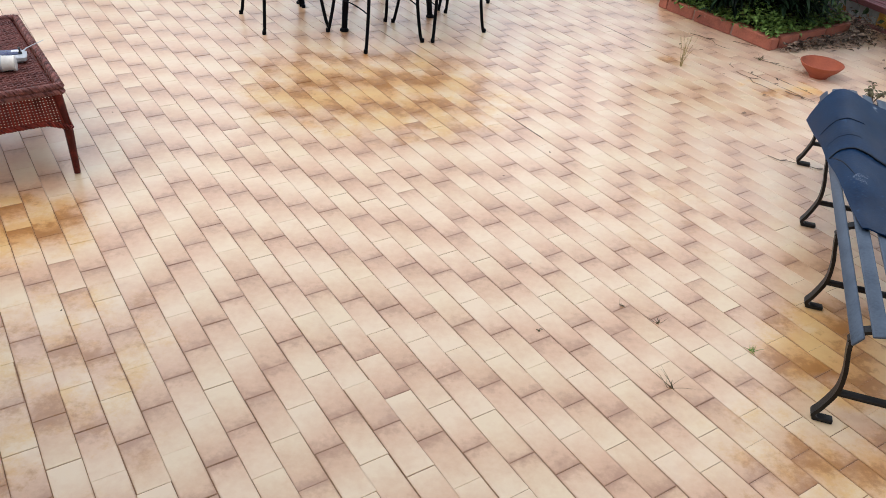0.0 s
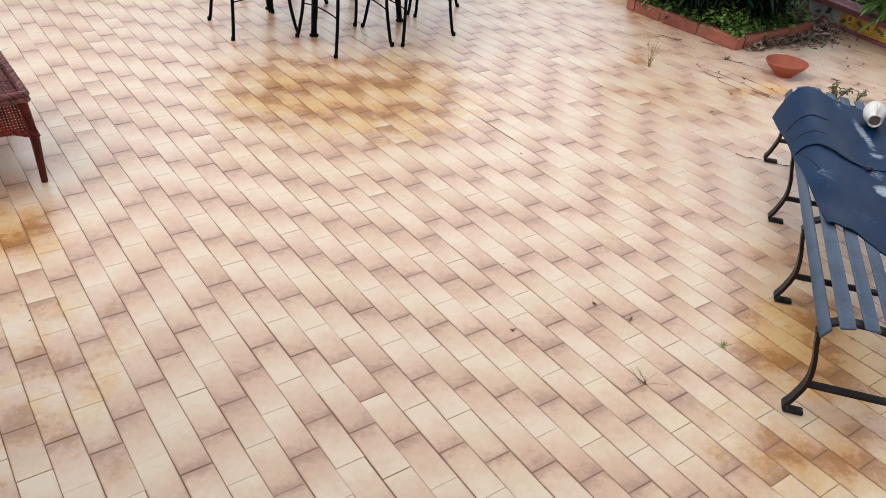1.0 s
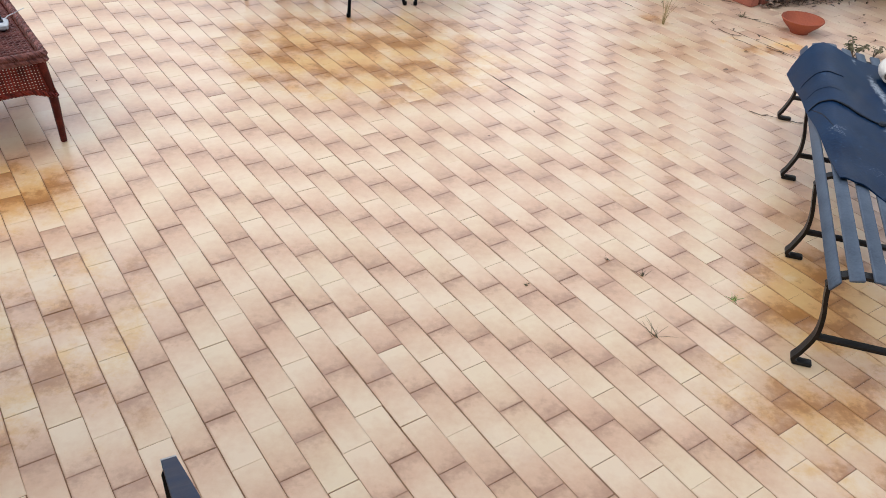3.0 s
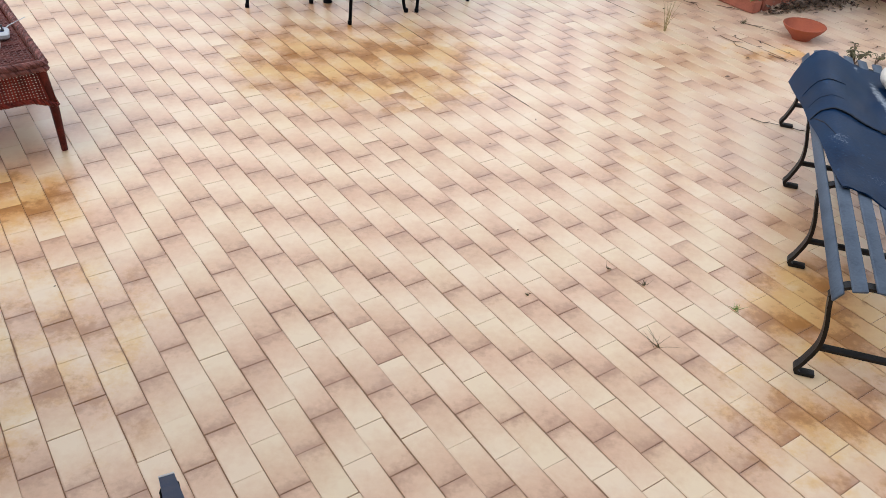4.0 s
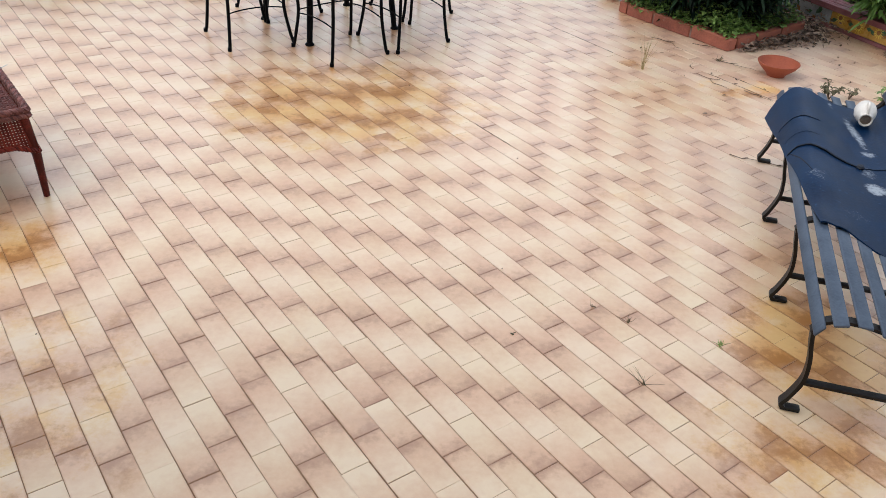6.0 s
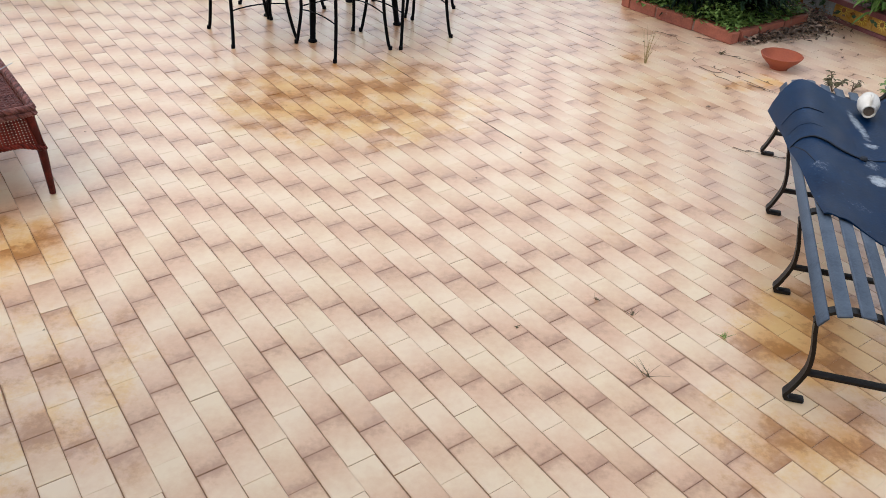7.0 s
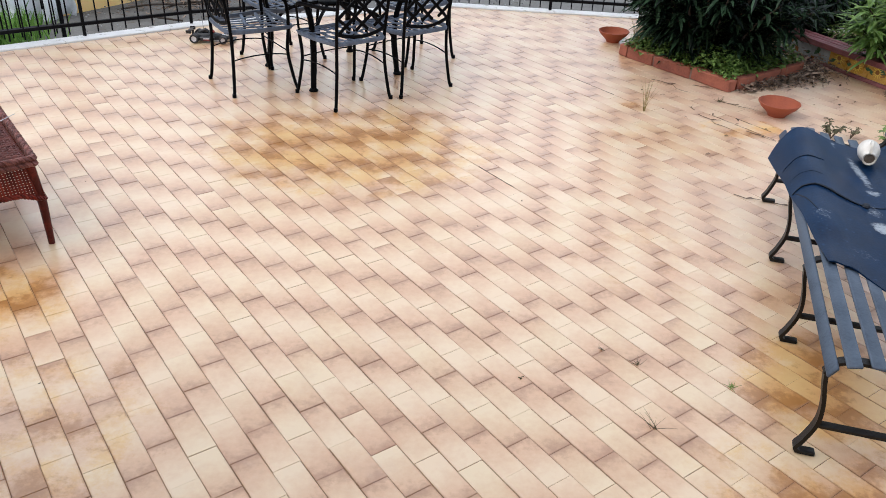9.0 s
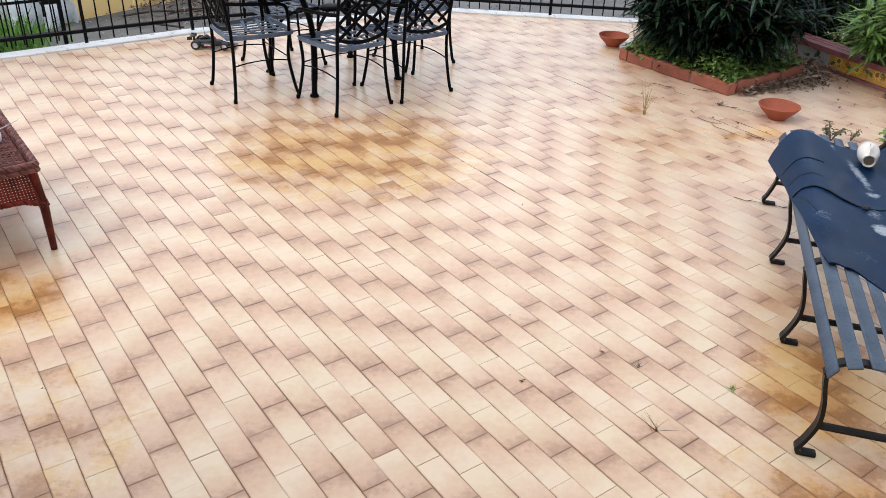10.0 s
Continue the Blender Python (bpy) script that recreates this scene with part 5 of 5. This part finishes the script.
tile_data = bpy.data.meshes.new("tile")
tile_data.from_pydata(tv, [], tf)
with_uv(tile_data, [((p[1] + ty) / (2 * ty), (p[0] + tx) / (2 * tx)) for p in tv])

rt = random.Random(5)
singles, joined_v, joined_f, joined_uv = [], [], [], []
for u in range(-80, 100):
    for v in range(-80, 80):
        if (u + v) % 2:
            continue
        c = tile_place(u + 0.5, v + 1)
        if not (-5.5 < c.x < 4.9 and -1.5 < c.y < 8.3):
            continue
        jitter = pose(c.x + rt.gauss(0, 0.0007), c.y + rt.gauss(0, 0.0007), rt.gauss(0, 0.0003), rt.gauss(0, 0.10), rt.gauss(0, 0.10), math.degrees(TURN) + rt.gauss(0, 0.18))
        if (v % 4 != flamed_joint(u)) != (rt.random() < 0.03):
            jitter = jitter @ pose(0, 0, 0, 0, 0, 180)
        ring = [jitter @ Vector(p) for p in tv[8:12]]
        cut = inside_cut([Vector((p.x, p.y)) for p in ring])
        if len(cut) < 3:
            continue
        whole = len(cut) == 4 and all((a - Vector((p.x, p.y))).length < 1e-6 for a, p in zip(cut, ring))
        if whole and -1.35 < c.x < 1.45 and 1.25 < c.y < 3.45 and len(singles) < 300:
            singles.append(jitter)
            continue
        k = len(joined_v)
        if whole:
            joined_v += [tuple(jitter @ Vector(p)) for p in tv]
            joined_f += [tuple(i + k for i in q) for q in tf]
            joined_uv += [((p[1] + ty) / (2 * ty), (p[0] + tx) / (2 * tx)) for p in tv]
        else:
            back = jitter.inverted()
            n = len(cut)
            for z in (0.0, -0.006):
                for p in cut:
                    joined_v.append((p.x, p.y, z))
                    q = back @ Vector((p.x, p.y, 0))
                    joined_uv.append(((q.y + ty) / (2 * ty), (q.x + tx) / (2 * tx)))
            joined_f += [tuple(range(k, k + n))] + [(k + n + i, k + n + (i + 1) % n, k + (i + 1) % n, k + i) for i in range(n)]
for m in singles:
    ob = new("tile", tile_data)
    ob.parent = floor
    ob.matrix_basis = m
me = bpy.data.meshes.new("tiles")
me.from_pydata(joined_v, [], joined_f)
with_uv(me, joined_uv)
ob = tagged(new("tiles", me), kind="stuff")
ob.parent = floor

# a few long joints have opened and hold dark dirt
DIRT = surface("joint_dirt", (0.012, 0.008, 0.006), (0.06, 0.04, 0.028), 12.0, 90.0, 0.95, bump=0.4)
for u, v0, v1 in [(39, -20.5, -14.4), (42, -8.6, -3.6), (23, -23.8, -16.6), (43, -7.3, -4.5), (23, -9.6, -6.6)]:
    a, b = tile_place(u, v0), tile_place(u, v1)
    line = [a.lerp(b, i / 14) + TU * rt.gauss(0, 0.0007) + Vector((0, 0, -0.0004)) for i in range(15)]
    part("open_joint", Mesh().tube(line, [0.0026 * rt.uniform(0.4, 1.2) for _ in range(15)], 5, 0.5), DIRT, floor, "open joint filled with dark dirt")
